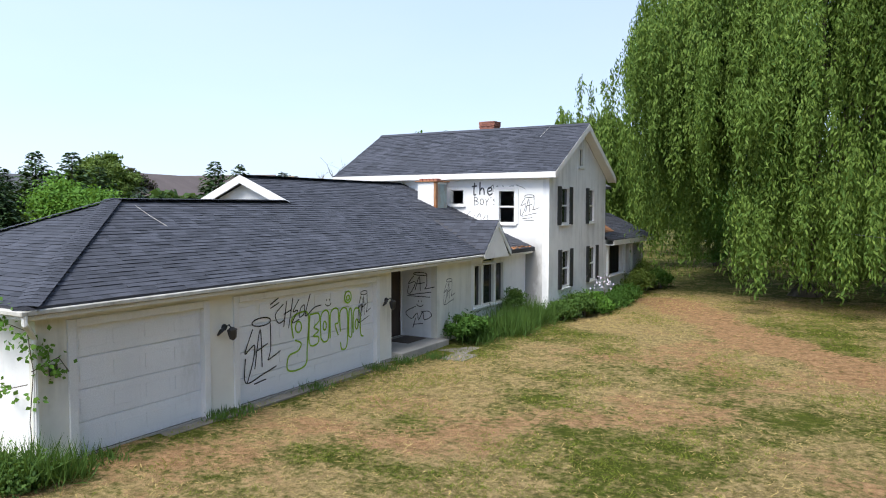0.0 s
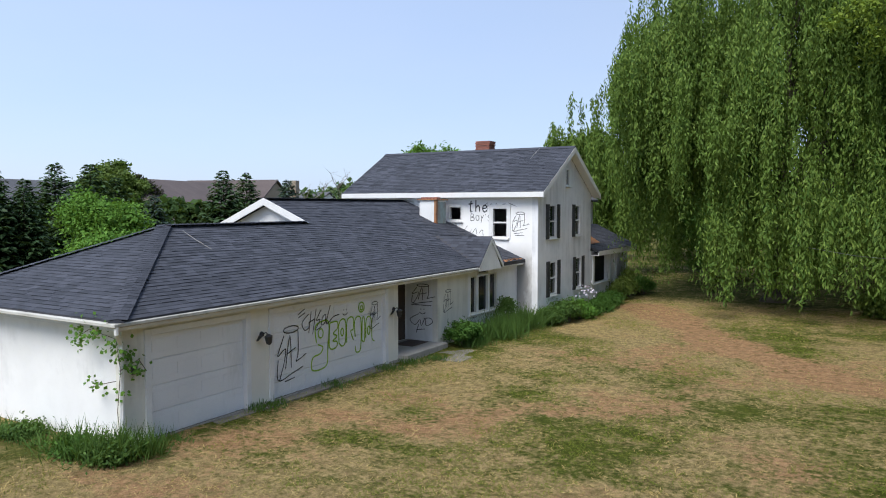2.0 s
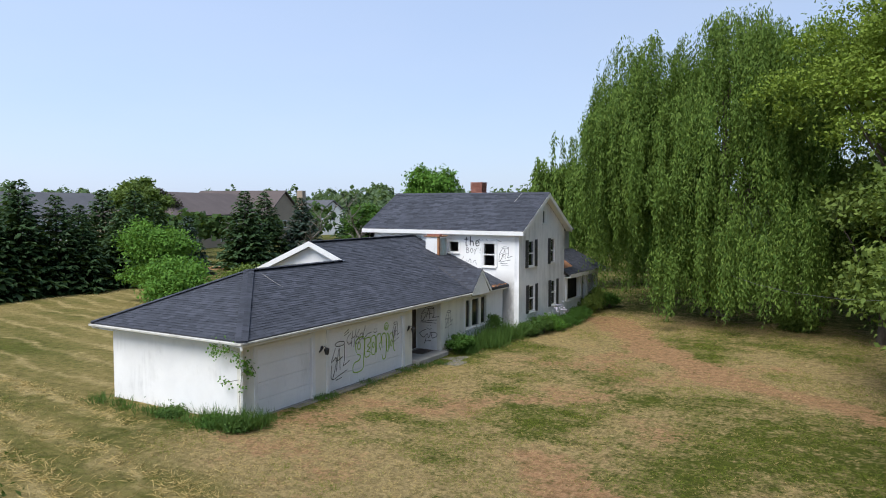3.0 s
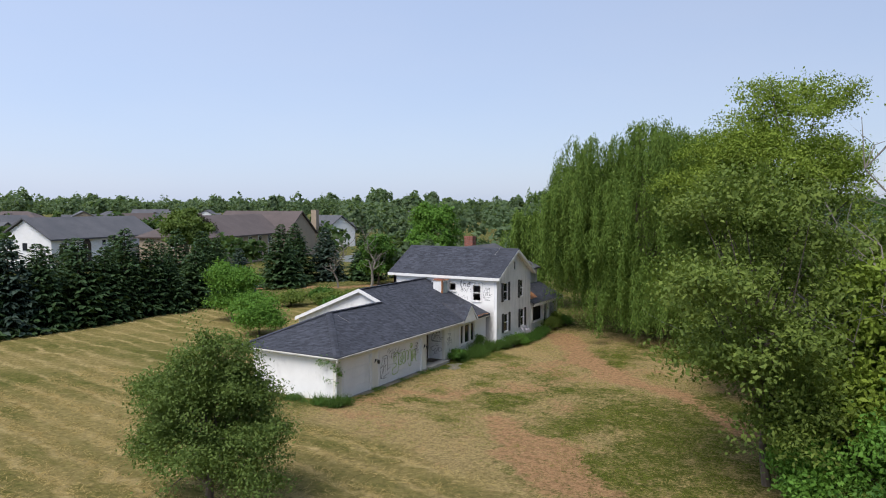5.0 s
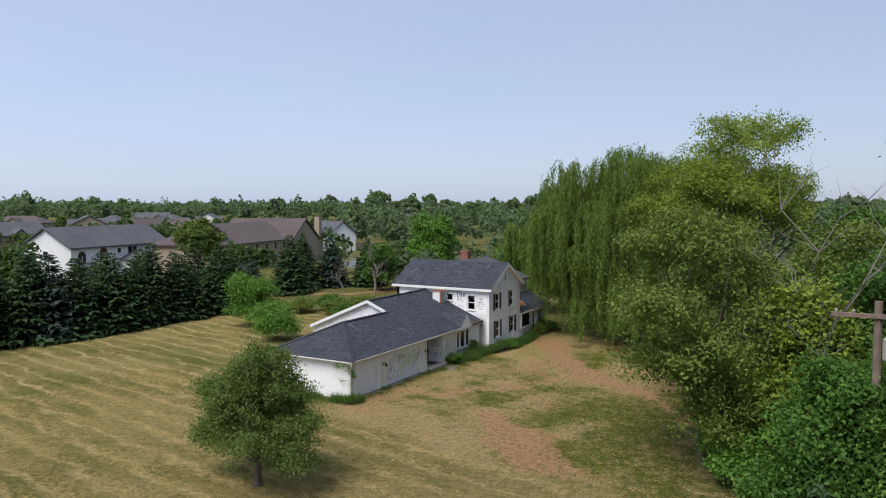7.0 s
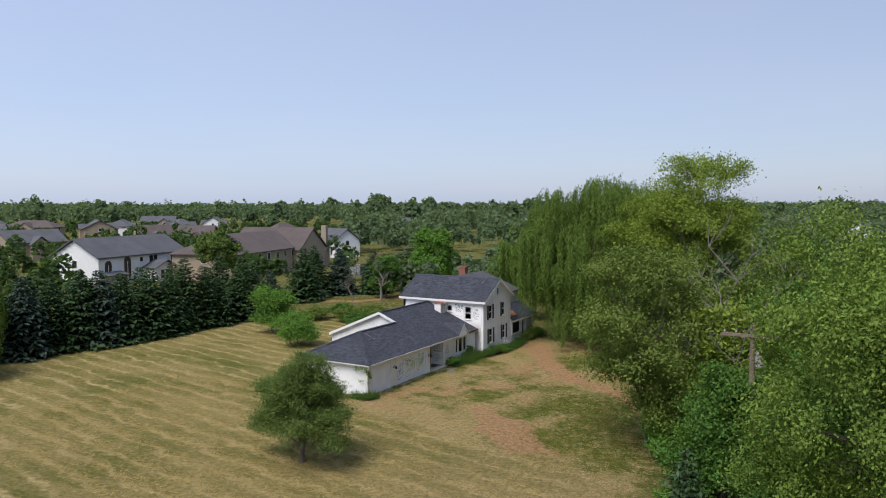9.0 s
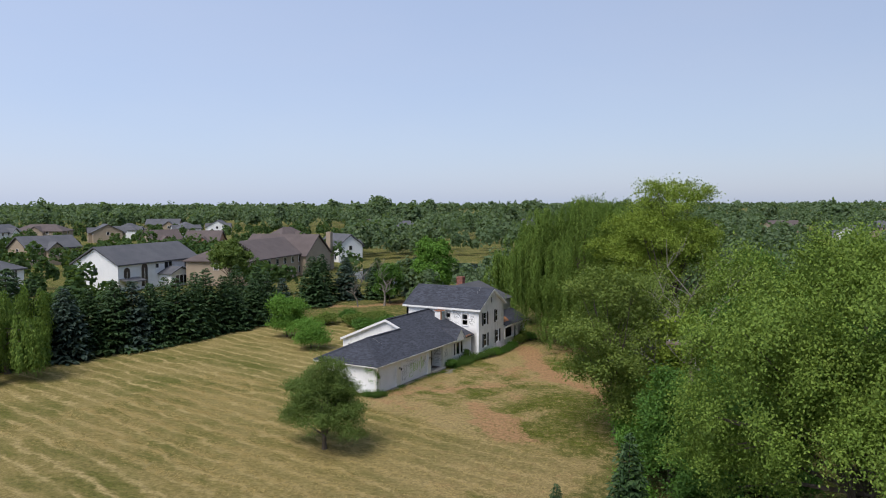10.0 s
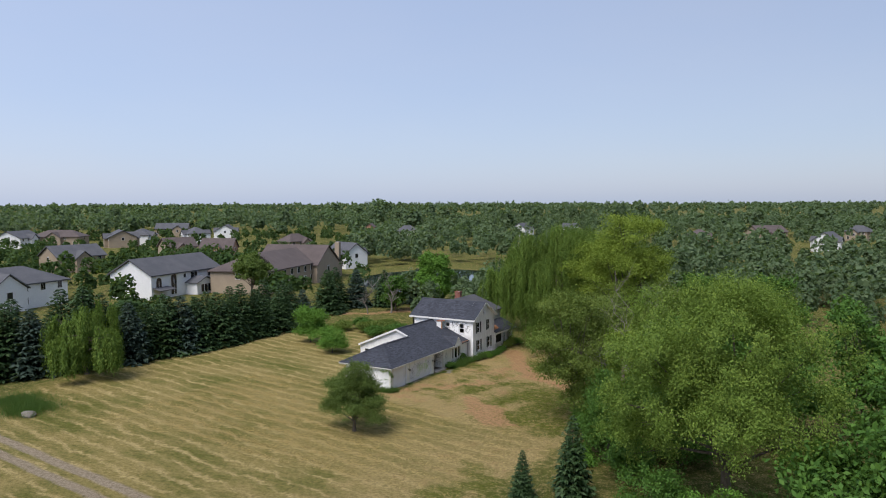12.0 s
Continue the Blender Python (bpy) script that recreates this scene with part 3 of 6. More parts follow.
    n.bump(n.math("ADD", blade, n.math("ADD", fine, grain)), 0.9, 0.08)
    n.b.inputs["Specular IOR Level"].default_value = 0.05
    return n.done(c, 0.95)


gm.materials.append(ground_material())
ground = tagged(new("ground", gm), "mown field and patchy dry lawn with bare earth", "ground", kind="structure")


def water_material():
    n = Nodes("pond_water")
    n.bump(n.noise(2.5, 3), 0.05, 0.02)
    return n.done((0.02, 0.03, 0.03), 0.04)


wm = Mesh().poly(*[(-66 + 30 * math.cos(a) * 0.9 - 30 * math.sin(a) * 0.44 * 0.9, 108 + 30 * math.sin(a) * 0.95 + 8 * math.cos(a), -0.25) for a in [k * math.pi / 24 for k in range(48)]])
tagged(part("water", wm, water_material()), "still dark pond reflecting the sky", "pond", kind="structure")

# ---- the abandoned house ----
house = thing("house", "abandoned white stucco farmhouse with long garage wing and graffiti", "house", (-10.86, 6.3, 0))
house.matrix_basis = Matrix()
WX, WY0, WY1 = -10.86, 6.3, 24.4          # front wall of the wing, its near end, the main house
MX, MY0, MY1 = -9.95, 24.4, 30.8          # gable wall of the main house and its two sides
MXB = -19.2
EAVE, PITCH = 2.58, 0.415                 # wing eave height and roof slope
EX, EY = -10.5, 5.95                      # wing eave line
GRX, MRX = -14.4, -16.25                  # ridges of garage and middle part
GABY = 15.65


def wall(axis, at, thick, u0, u1, z0, z1, holes, material, label="", gable=None, name="wall"):
    """A wall in the plane axis=at, reaching `thick` behind it, with real openings."""
    us = sorted({u0, u1, *[h[0] for h in holes], *[h[1] for h in holes]})
    zs = sorted({z0, z1, *[h[2] for h in holes], *[h[3] for h in holes]})
    m = Mesh()

    def P(u, z, back):
        w = at - thick if back else at
        return (w, u, z) if axis == "x" else (u, w, z)

    def solid(i, j):
        if not (0 <= i < len(us) - 1 and 0 <= j < len(zs) - 1):
            return False
        cu, cz = (us[i] + us[i + 1]) / 2, (zs[j] + zs[j + 1]) / 2
        return not any(h[0] < cu < h[1] and h[2] < cz < h[3] for h in holes)

    for i in range(len(us) - 1):
        for j in range(len(zs) - 1):
            if not solid(i, j):
                continue
            a, b, c, d = us[i], us[i + 1], zs[j], zs[j + 1]
            for back in (False, True):
                m.poly(P(a, c, back), P(b, c, back), P(b, d, back), P(a, d, back))
            for (di, dj), (p, q) in (((-1, 0), ((a, c), (a, d))), ((1, 0), ((b, c), (b, d))), ((0, -1), ((a, c), (b, c))), ((0, 1), ((a, d), (b, d)))):
                if not solid(i + di, j + dj):
                    m.poly(P(*p, False), P(*q, False), P(*q, True), P(*p, True))
    if gable:
        m.prism([P(u, z, False) for u, z in gable], Vector(P(0, 0, True)) - Vector(P(0, 0, False)))
    return part(name, m, material, house, label)


D1, D2 = (6.92, 9.50, 0.0, 2.16), (10.36, 15.06, 0.0, 2.16)
ENTRY = (15.75, 18.1, 0.12, 2.45)
BAY = [(20.38, 20.86, 0.84, 2.18), (20.98, 21.78, 0.84, 2.18), (20.98, 21.78, 2.24, 2.62), (21.9, 22.5, 0.84, 2.18)]
wall("x", WX, 0.2, WY0, 20.2, -0.1, 2.5, [(D1[0], D1[1], -0.1, D1[3]), (D2[0], D2[1], -0.1, D2[3]), (ENTRY[0], ENTRY[1], -0.1, ENTRY[3])], m_cream, "cream stucco garage front")
wall("x", WX, 0.2, 20.2, WY1 - 0.003, -0.1, 2.5, [h for h in BAY if h[3] < 2.3] + [(20.98, 21.78, 2.24, 2.5)], m_stucco, "dirty white stucco", name="wall")
wall("x", WX - 0.002, 0.2, 20.4, 22.2, 2.5, 2.62, [(20.98, 21.78, 2.4, 2.62)], m_stucco, gable=[(20.4, 2.62), (22.2, 2.62), (21.3, 3.4)])
wall("y", WY0 + 0.2, 0.2, -16.9, WX - 0.2, -0.1, 2.5, [], m_stucco, "bright white stucco end wall")
wall("x", -16.7, 0.2, WY0 + 0.2, 16.4, -0.1, 2.5, [], m_stucco)
wall("y", 16.15, 0.2, -21.9, -16.9, -0.1, 2.5, [(-21.2, -20.3, 0.9, 2.0)], m_stucco, gable=[(-21.9, 2.5), (-11.2, 2.5), (-16.3, 4.78)])
wall("x", -21.7, 0.2, 16.15, WY1, -0.1, 2.5, [], m_stucco)
# entry recess
wall("y", ENTRY[1] + 0.2, 0.2, -12.3, WX - 0.2, -0.1, 2.5, [], m_stucco, "white recess wall with scrawled paint")
wall("y", ENTRY[0], 0.2, -12.3, WX - 0.2, -0.1, 2.5, [], m_cream)
wall("x", -12.1, 0.2, ENTRY[0], ENTRY[1], -0.1, 2.5, [(17.2, 18.05, 0.2, 2.25)], m_stucco)
part("porch_slab", Mesh().box((-12.1, ENTRY[0], -0.1), (WX + 0.35, ENTRY[1] + 0.1, 0.2)), m_concrete, house, "grey concrete entry step", 0.015)
part("apron", Mesh().box((WX + 0.031, 6.7, -0.08), (WX + 0.32, 15.3, 0.022)), m_slab, house, "cracked concrete strip before the garage doors")
# raised dark box standing in for a small dark hole in the wall
part("hole_dark_box", Mesh().box((WX + 0.002, 6.48, 1.45), (WX + 0.05, 6.6, 1.62)), m_iron, house)
part("foundation", Mesh().box((WX + 0.0, WY0 + 0.0, -0.1), (WX + 0.03, ENTRY[0], 0.06)), m_concrete, house)
# main house
UP = [(25.55, 26.35, 3.42, 4.78), (28.62, 29.32, 3.42, 4.78)]
LOW = [(25.65, 26.45, 1.02, 2.42), (28.75, 29.5, 1.02, 2.42)]
ATTIC = (27.42, 27.86, 5.62, 6.36)
SIDE = [(-14.05, -13.42, 4.12, 4.73), (-12.0, -11.28, 3.44, 4.68)]
MEAVE, MSLOPE, MRY = 5.31, 0.565, 27.6
wall("x", MX, 0.25, MY0, MY1, -0.1, 5.22, UP + LOW, m_stucco_old, "grey weathered stucco gable", gable=None)
m = Mesh()
h0 = 5.22
yl, yr = ATTIC[0], ATTIC[1]


def rake_z(y):
    return 7.08 - abs(y - MRY) * MSLOPE


for pts in ([(MY0, h0), (yl, h0), (yl, rake_z(yl)), (MY0, rake_z(MY0))], [(yr, h0), (MY1, h0), (MY1, rake_z(MY1)), (yr, rake_z(yr))],
            [(yl, h0), (yr, h0), (yr, ATTIC[2]), (yl, ATTIC[2])], [(yl, ATTIC[3]), (yr, ATTIC[3]), (yr, rake_z(yr)), (MRY, rake_z(MRY)), (yl, rake_z(yl))]):
    m.prism([(MX, y, z) for y, z in pts], (-0.25, 0, 0))
part("wall", m, m_stucco_old, house)
wall("y", MY0 + 0.25, 0.25, MXB, MX - 0.25, -0.1, 5.22, SIDE, m_stucco_stain, "white stucco with scrawled paint and rain stains")
wall("y", MY1, 0.25, MXB, MX - 0.25, -0.1, 5.22, [], m_stucco_old)
wall("x", MXB + 0.25, 0.25, MY0, MY1, -0.1, 5.22, [], m_stucco_old, gable=[(MY0, 5.22), (MY1, 5.22), (MRY, 7.0)])
part("upper_floor", Mesh().box((MXB + 0.3, MY0 + 0.3, 2.7), (MX - 0.3, MY1 - 0.3, 2.85)), m_dark, house)
part("ground_floor", Mesh().box((MXB + 0.3, MY0 + 0.3, 0.02), (MX - 0.3, MY1 - 0.3, 0.25)), m_dark, house)


# roofs
def shingles(roof, origin, along, up, outline, single=None, seed=1):
    """Courses of shingles on a sloping plane; outline in (along, up) metres, convex."""
    rng = random.Random(seed)
    along, up = Vector(along).normalized(), Vector(up).normalized()
    nrm = along.cross(up).normalized()
    if nrm.z < 0:
        nrm = -nrm
    origin = Vector(origin)
    m = Mesh()
    top = max(p[1] for p in outline)
    v, singles = 0.0, []
    while v < top - 0.02:
        vm = v + 0.07
        xs = []
        for (a, b), (c, d) in zip(outline, outline[1:] + outline[:1]):
            if (b - vm) * (d - vm) < 0:
                xs.append(a + (c - a) * (vm - b) / (d - b))
        if len(xs) >= 2:
            u, end = min(xs), max(xs)
            u0 = u - rng.random() * 0.3
            while u0 < end:
                w = rng.choice((0.17, 0.24, 0.30, 0.36))
                a, b = max(u, u0), min(end, u0 + w)
                u0 += w
                if b - a < 0.03:
                    continue
                lift = rng.choice((0.010, 0.014, 0.020))
                if single and single[0] < a < single[1] and v < single[2] and len(singles) < 300:
                    singles.append((a, v, b - a, lift))
                    continue
                p = [origin + along * x + up * y + nrm * z for x, y, z in ((a, v, lift), (b, v, lift), (b, v + 0.15, 0.004), (a, v + 0.15, 0.004), (a, v, 0), (b, v, 0))]
                i = len(m.v)
                m.v += [tuple(q) for q in p]
                m.f += [(i, i + 1, i + 2, i + 3), (i + 4, i + 5, i + 1, i), (i + 4, i, i + 3), (i + 1, i + 5, i + 2)]
        v += 0.142
    ob = part("shingle_rest", m, m_shingle, roof)
    tagged(ob, kind="stuff")
    frame_m = Matrix((along, up, nrm)).transposed().to_4x4()
    shared = {}
    for a, v0, w, lift in singles:
        key = (round(w, 2), lift)
        if key not in shared:
            q = Mesh()
            q.v = [(0, 0, lift), (key[0], 0, lift), (key[0], 0.15, 0.004), (0, 0.15, 0.004), (0, 0, 0), (key[0], 0, 0)]
            q.f = [(0, 1, 2, 3), (4, 5, 1, 0), (4, 0, 3), (1, 5, 2)]
            shared[key] = q.data("shingle", m_shingle_one)
        s = new("shingle", shared[key])
        s.parent = roof
        s.matrix_basis = Matrix.Translation(origin + along * a + up * v0) @ frame_m


def roof_slab(pts, thick=0.12, label=""):
    return part("roof", Mesh().prism(pts, (0, 0, -thick)), m_roofbase, house, label)


def rz(x):
    return EAVE + (EX - x) * PITCH


SL = math.hypot(1, PITCH)
GRZ, MRZ = rz(GRX), rz(MRX)
HIPY = 10.15
front = roof_slab([(EX, EY, EAVE), (EX, WY1, EAVE), (MRX, WY1, MRZ), (MRX, GABY, MRZ), (GRX, GABY, GRZ), (GRX, HIPY, GRZ)], label="dark grey shingled wing roof")
run = (EX - GRX) * SL
shingles(front, (EX, EY, EAVE), (0, 1, 0), (-1, 0, PITCH), [(0, 0), (WY1 - EY, 0), (WY1 - EY, run), (HIPY - EY, run)], (0.0, 5.2, 2.6), 1)
shingles(front, (GRX, GABY, GRZ), (0, 1, 0), (-1, 0, PITCH), [(0, 0), (WY1 - GABY, 0), (WY1 - GABY, (GRX - MRX) * SL), (0, (GRX - MRX) * SL)], None, 2)
GXB = -17.6
hip = roof_slab([(GXB, EY, EAVE), (EX, EY, EAVE), (GRX, HIPY, GRZ)])
shingles(hip, (GXB, EY, EAVE), (1, 0, 0), (0, HIPY - EY, GRZ - EAVE), [(0, 0), (EX - GXB, 0), (GRX - GXB, math.hypot(HIPY - EY, GRZ - EAVE))], None, 3)
roof_slab([(GXB, EY, EAVE), (GRX, HIPY, GRZ), (GRX, GABY + 0.3, GRZ), (GXB, GABY + 0.3, EAVE)])
MXL = 2 * MRX - EX
back = roof_slab([(MXL, GABY, EAVE), (MRX, GABY, MRZ), (MRX, WY1, MRZ), (MXL, WY1, EAVE)])
# hip and ridge caps
cap = Mesh()
for a, b in (((EX, EY, EAVE), (GRX, HIPY, GRZ)), ((GXB, EY, EAVE), (GRX, HIPY, GRZ)), ((GRX, HIPY, GRZ), (GRX, GABY, GRZ)), ((MRX, GABY, MRZ), (MRX, WY1, MRZ))):
    a, b = Vector(a), Vector(b)
    d = (b - a).normalized()
    s = d.cross(Vector((0, 0, 1))).normalized() * 0.19
    k, n = 0.0, (b - a).length
    while k < n - 0.1:
        p, q = a + d * k, a + d * min(k + 0.16, n)
        up1, up2 = Vector((0, 0, 0.052)), Vector((0, 0, 0.042))
        low = Vector((0, 0, -0.022))
        cap.poly(p + s + low + up1, p + up1, q + up2, q + s + low + up2)
        cap.poly(p + up1, p - s + low + up1, q - s + low + up2, q + up2)
        cap.poly(p + s + low, p + up1, p - s + low)
        k += 0.142
tagged(part("ridge_cap", cap, m_shingle, house), kind="stuff")
# gutters, fascia, soffits
part("fascia", Mesh().box((EX - 0.05, EY + 0.03, EAVE - 0.18), (EX - 0.02, 20.3, EAVE - 0.03)), m_white, house, "white fascia board")
part("fascia", Mesh().box((EX - 0.05, 22.3, EAVE - 0.18), (EX - 0.02, WY1 - 0.1, EAVE - 0.03)), m_white, house)
part("fascia", Mesh().box((GXB + 0.02, EY + 0.02, EAVE - 0.18), (EX - 0.02, EY + 0.05, EAVE - 0.03)), m_white, house)
for a, b in (((EX - 0.02, EY - 0.02, 0), (EX + 0.09, 20.28, 0)), ((GXB, EY - 0.09, 0), (EX + 0.09, EY + 0.02, 0))):
    part("gutter", Mesh().box((a[0], a[1], EAVE - 0.11), (b[0] - 0.03, b[1], EAVE - 0.03)), m_gutter, house, "dull white aluminium gutter", 0.015)
part("soffit", Mesh().box((WX - 0.05, EY + 0.05, EAVE - 0.20), (EX - 0.05, WY1 - 0.1, EAVE - 0.175)), m_cream, house)
part("soffit", Mesh().box((GXB + 0.05, EY + 0.05, EAVE - 0.20), (WX - 0.06, WY0 + 0.05, EAVE - 0.175)), m_white, house)
part("downspout", Mesh().tube([(EX + 0.02, EY - 0.02, EAVE - 0.1), (EX + 0.02, EY - 0.02, EAVE - 0.22), (WX + 0.07, WY0 - 0.07, EAVE - 0.5), (WX + 0.07, WY0 - 0.07, 0.05)], 0.045, 8), m_white, house)
# white rakes of the middle gable
for xe, ze in ((MXL, EAVE), (GRX + 0.1, rz(GRX + 0.1))):
    part("bargeboard", Mesh().prism([(xe, GABY - 0.02, ze + 0.03), (MRX, GABY - 0.02, MRZ + 0.03), (MRX, GABY - 0.02, MRZ - 0.21), (xe, GABY - 0.02, ze - 0.21)], (0, 0.05, 0)), m_white, house, "white gable trim")
# main roof
MRX0, MRX1 = MXB - 0.35, MX + 0.36
ME0 = MRY - 3.52
MRZ2 = MEAVE + 3.52 * MSLOPE
MS = math.hypot(1, MSLOPE)
r1 = roof_slab([(MRX0, ME0, MEAVE), (MRX1, ME0, MEAVE), (MRX1, MRY, MRZ2), (MRX0, MRY, MRZ2)], 0.1, "dark shingled main roof")
shingles(r1, (MRX0, ME0, MEAVE), (1, 0, 0), (0, 1, MSLOPE), [(0, 0), (MRX1 - MRX0, 0), (MRX1 - MRX0, 3.52 * MS), (0, 3.52 * MS)], None, 5)
r2 = roof_slab([(MRX0, MRY, MRZ2), (MRX1, MRY, MRZ2), (MRX1, 2 * MRY - ME0, MEAVE), (MRX0, 2 * MRY - ME0, MEAVE)], 0.1)
part("ridge_cap", Mesh().prism([(MRX0, MRY - 0.16, MRZ2 - 0.06), (MRX0, MRY, MRZ2 + 0.045), (MRX0, MRY + 0.16, MRZ2 - 0.06)], (MRX1 - MRX0, 0, 0)), m_shingle, house)
part("fascia", Mesh().box((MRX0, ME0 - 0.03, MEAVE - 0.22), (MRX1, ME0 + 0.02, MEAVE - 0.01)), m_white, house, "white eave board")
part("soffit", Mesh().box((MRX0, ME0, MEAVE - 0.22), (MRX1, MY0, MEAVE - 0.18)), m_white, house)
for sgn in (-1, 1):
    ye = MRY + sgn * 3.52
    part("bargeboard", Mesh().prism([(MRX1 - 0.04, ye, MEAVE - 0.01), (MRX1 - 0.04, MRY, MRZ2 - 0.01), (MRX1 - 0.04, MRY, MRZ2 - 0.26), (MRX1 - 0.04, ye, MEAVE - 0.24)], (0.05, 0, 0)), m_white, house, "weathered white rake board")
    part("soffit", Mesh().prism([(MRX1 - 0.04, ye, MEAVE - 0.2), (MRX1 - 0.04, MRY, MRZ2 - 0.2), (MX, MRY, MRZ2 - 0.2), (MX, ye, MEAVE - 0.2)], (0, 0, 0.03)), m_white, house)
# rear wing with its ridge at right angles
for pts in ([(-18.2, 28.0, 5.1), (-15.0, 28.0, 7.3), (-15.0, 34.5, 7.3), (-18.2, 37.5, 5.1)], [(-11.8, 28.0, 5.1), (-11.8, 37.5, 5.1), (-15.0, 34.5, 7.3), (-15.0, 28.0, 7.3)], [(-18.2, 37.5, 5.1), (-15.0, 34.5, 7.3), (-11.8, 37.5, 5.1)]):
    part("roof", Mesh().prism(pts, (0, 0, -0.12)), m_farroof_grey, house)
wall("x", -12.02, 0.2, 30.81, 37.2, -0.1, 5.0, [], m_stucco_old)
wall("y", 37.2, 0.2, -18.0, -12.22, -0.1, 5.0, [], m_stucco_old)
# porch
PX = -9.95
wall("x", PX, 0.18, 30.82, 37.0, -0.1, 2.6, [(31.35, 33.45, 1.02, 2.35), (33.75, 34.6, 0.3, 2.35), (34.9, 36.6, 1.02, 2.35)], m_stucco, "peeling white porch front")
pr = roof_slab([(PX + 0.4, 30.83, 2.62), (PX + 0.4, 37.4, 2.62), (-12.0, 37.4, 3.75), (-12.0, 30.83, 3.75)], 0.1, "sagging dark porch roof with rust-red patch")
shingles(pr, (PX + 0.4, 30.83, 2.62), (0, 1, 0), (-2.35, 0, 1.13), [(0, 0), (6.57, 0), (6.57, 2.6), (0, 2.6)], None, 9)
part("roof_patch", Mesh().prism([(PX - 0.15, 31.0, 2.905), (PX - 0.2, 32.8, 2.93), (PX - 0.9, 33.2, 3.265), (PX - 1.1, 31.6, 3.36), (PX - 0.8, 30.9, 3.215)], (0, 0, 0.012)), m_rust, house, "bare rust-red underlay")
part("fascia", Mesh().box((PX + 0.36, 30.83, 2.38), (PX + 0.41, 37.4, 2.6)), m_white, house)
part("soffit", Mesh().box((PX + 0.004, 30.83, 2.38), (PX + 0.36, 37.4, 2.41)), m_white, house)
for yy in (31.0, 33.5, 34.65):
    part("porch_post", Mesh().box((PX + 0.01, yy, 1.0), (PX + 0.09, yy + 0.2, 2.38)), m_white, house, bevel=0.015)
part("window_sill", Mesh().box((PX - 0.02, 31.2, 0.94), (PX + 0.12, 33.6, 1.01)), m_white, house, bevel=0.01)
# dark partition and ceiling added so the porch openings read as deep shade
part("added_dark_partition", Mesh().box((-10.95, 30.85, 0.28), (-10.85, 36.9, 2.7)), m_dark, house)
part("added_dark_ceiling", Mesh().box((-10.85, 30.85, 2.42), (PX - 0.19, 36.9, 2.46)), m_dark, house)
# unseen end wall, added to keep light out of the porch
wall("y", 37.0, 0.18, -12.0, PX - 0.19, -0.1, 2.6, [], m_stucco_old)
part("porch_floor", Mesh().box((-12.0, 30.9, 0.0), (PX - 0.2, 36.9, 0.28)), m_concrete, house)


def garage_door(d, columns, label):
    """A sectional door: five raised rows of stamped panels in a white casing."""
    y0, y1, z0, z1 = d
    door = part("garage_door", Mesh().box((WX - 0.16, y0, 0.03), (WX - 0.11, y1, z1)), m_door, house, label)
    h = (z1 - 0.03) / 4
    for r in range(4):
        za, zb = 0.03 + r * h + 0.008, 0.03 + (r + 1) * h - 0.008
        s = part("door_section", Mesh().box((WX - 0.11, y0 + 0.005, za), (WX - 0.085, y1 - 0.005, zb)), m_door, door, bevel=0.006)
        w = (y1 - y0 - 0.1) / columns
        for c in range(columns):
            a = y0 + 0.05 + c * w
            part("stamped_panel", Mesh().box((WX - 0.086, a + 0.06, za + 0.13), (WX - 0.079, a + w - 0.06, zb - 0.13)), m_door, door, bevel=0.005)
    for a, b, q, e in ((y0 - 0.13, y0 + 0.015, -0.02, z1 + 0.12), (y1 - 0.015, y1 + 0.13, -0.02, z1 + 0.12), (y0 + 0.015, y1 - 0.015, z1 - 0.015, z1 + 0.12)):
        part("casing", Mesh().box((WX - 0.1, a, q), (WX + 0.035, b, e)), m_white, door, bevel=0.008)
    part("weather_seal", Mesh().box((WX - 0.16, y0, -0.02), (WX - 0.07, y1, 0.035)), m_iron, door)
    return door


garage_door(D1, 4, "scuffed white sectional garage door")
garage_door(D2, 8, "wide white garage door covered in spray paint")


def window(axis, at, o, face=1, sash="double", label="", broken=False, fw=0.05, fm=None):
    """Frame, sashes, muntins and dark panes in an opening o = (u0, u1, z0, z1)."""
    u0, u1, z0, z1 = o

    def B(ua, ub, za, zb, d0, d1):
        lo, hi = sorted((at + d0 * face, at + d1 * face))
        return ((lo, ua, za), (hi, ub, zb)) if axis == "x" else ((ua, lo, za), (ub, hi, zb))

    w = Mesh()
    for ua, ub, za, zb in ((u0 - 0.02, u0 + fw, z0 - 0.02, z1 + 0.02), (u1 - fw, u1 + 0.02, z0 - 0.02, z1 + 0.02), (u0 + fw, u1 - fw, z0 - 0.02, z0 + fw), (u0 + fw, u1 - fw, z1 - fw, z1 + 0.02)):
        w.box(*B(ua, ub, za, zb, -0.12, 0.02))
    wob = part("window", w, fm or m_white, house, label)
    zm = (z0 + z1) / 2
    if sash == "double":
        part("meeting_rail", Mesh().box(*B(u0 + 0.05, u1 - 0.05, zm - 0.03, zm + 0.03, -0.09, -0.02)), m_white, wob)
    if not broken:
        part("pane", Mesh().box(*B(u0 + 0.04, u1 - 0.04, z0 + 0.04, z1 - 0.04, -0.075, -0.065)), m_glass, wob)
    part("window_sill", Mesh().box(*B(u0 - 0.06, u1 + 0.06, z0 - 0.08, z0 - 0.021, -0.02, 0.08)), m_white, wob, bevel=0.006)
    return wob


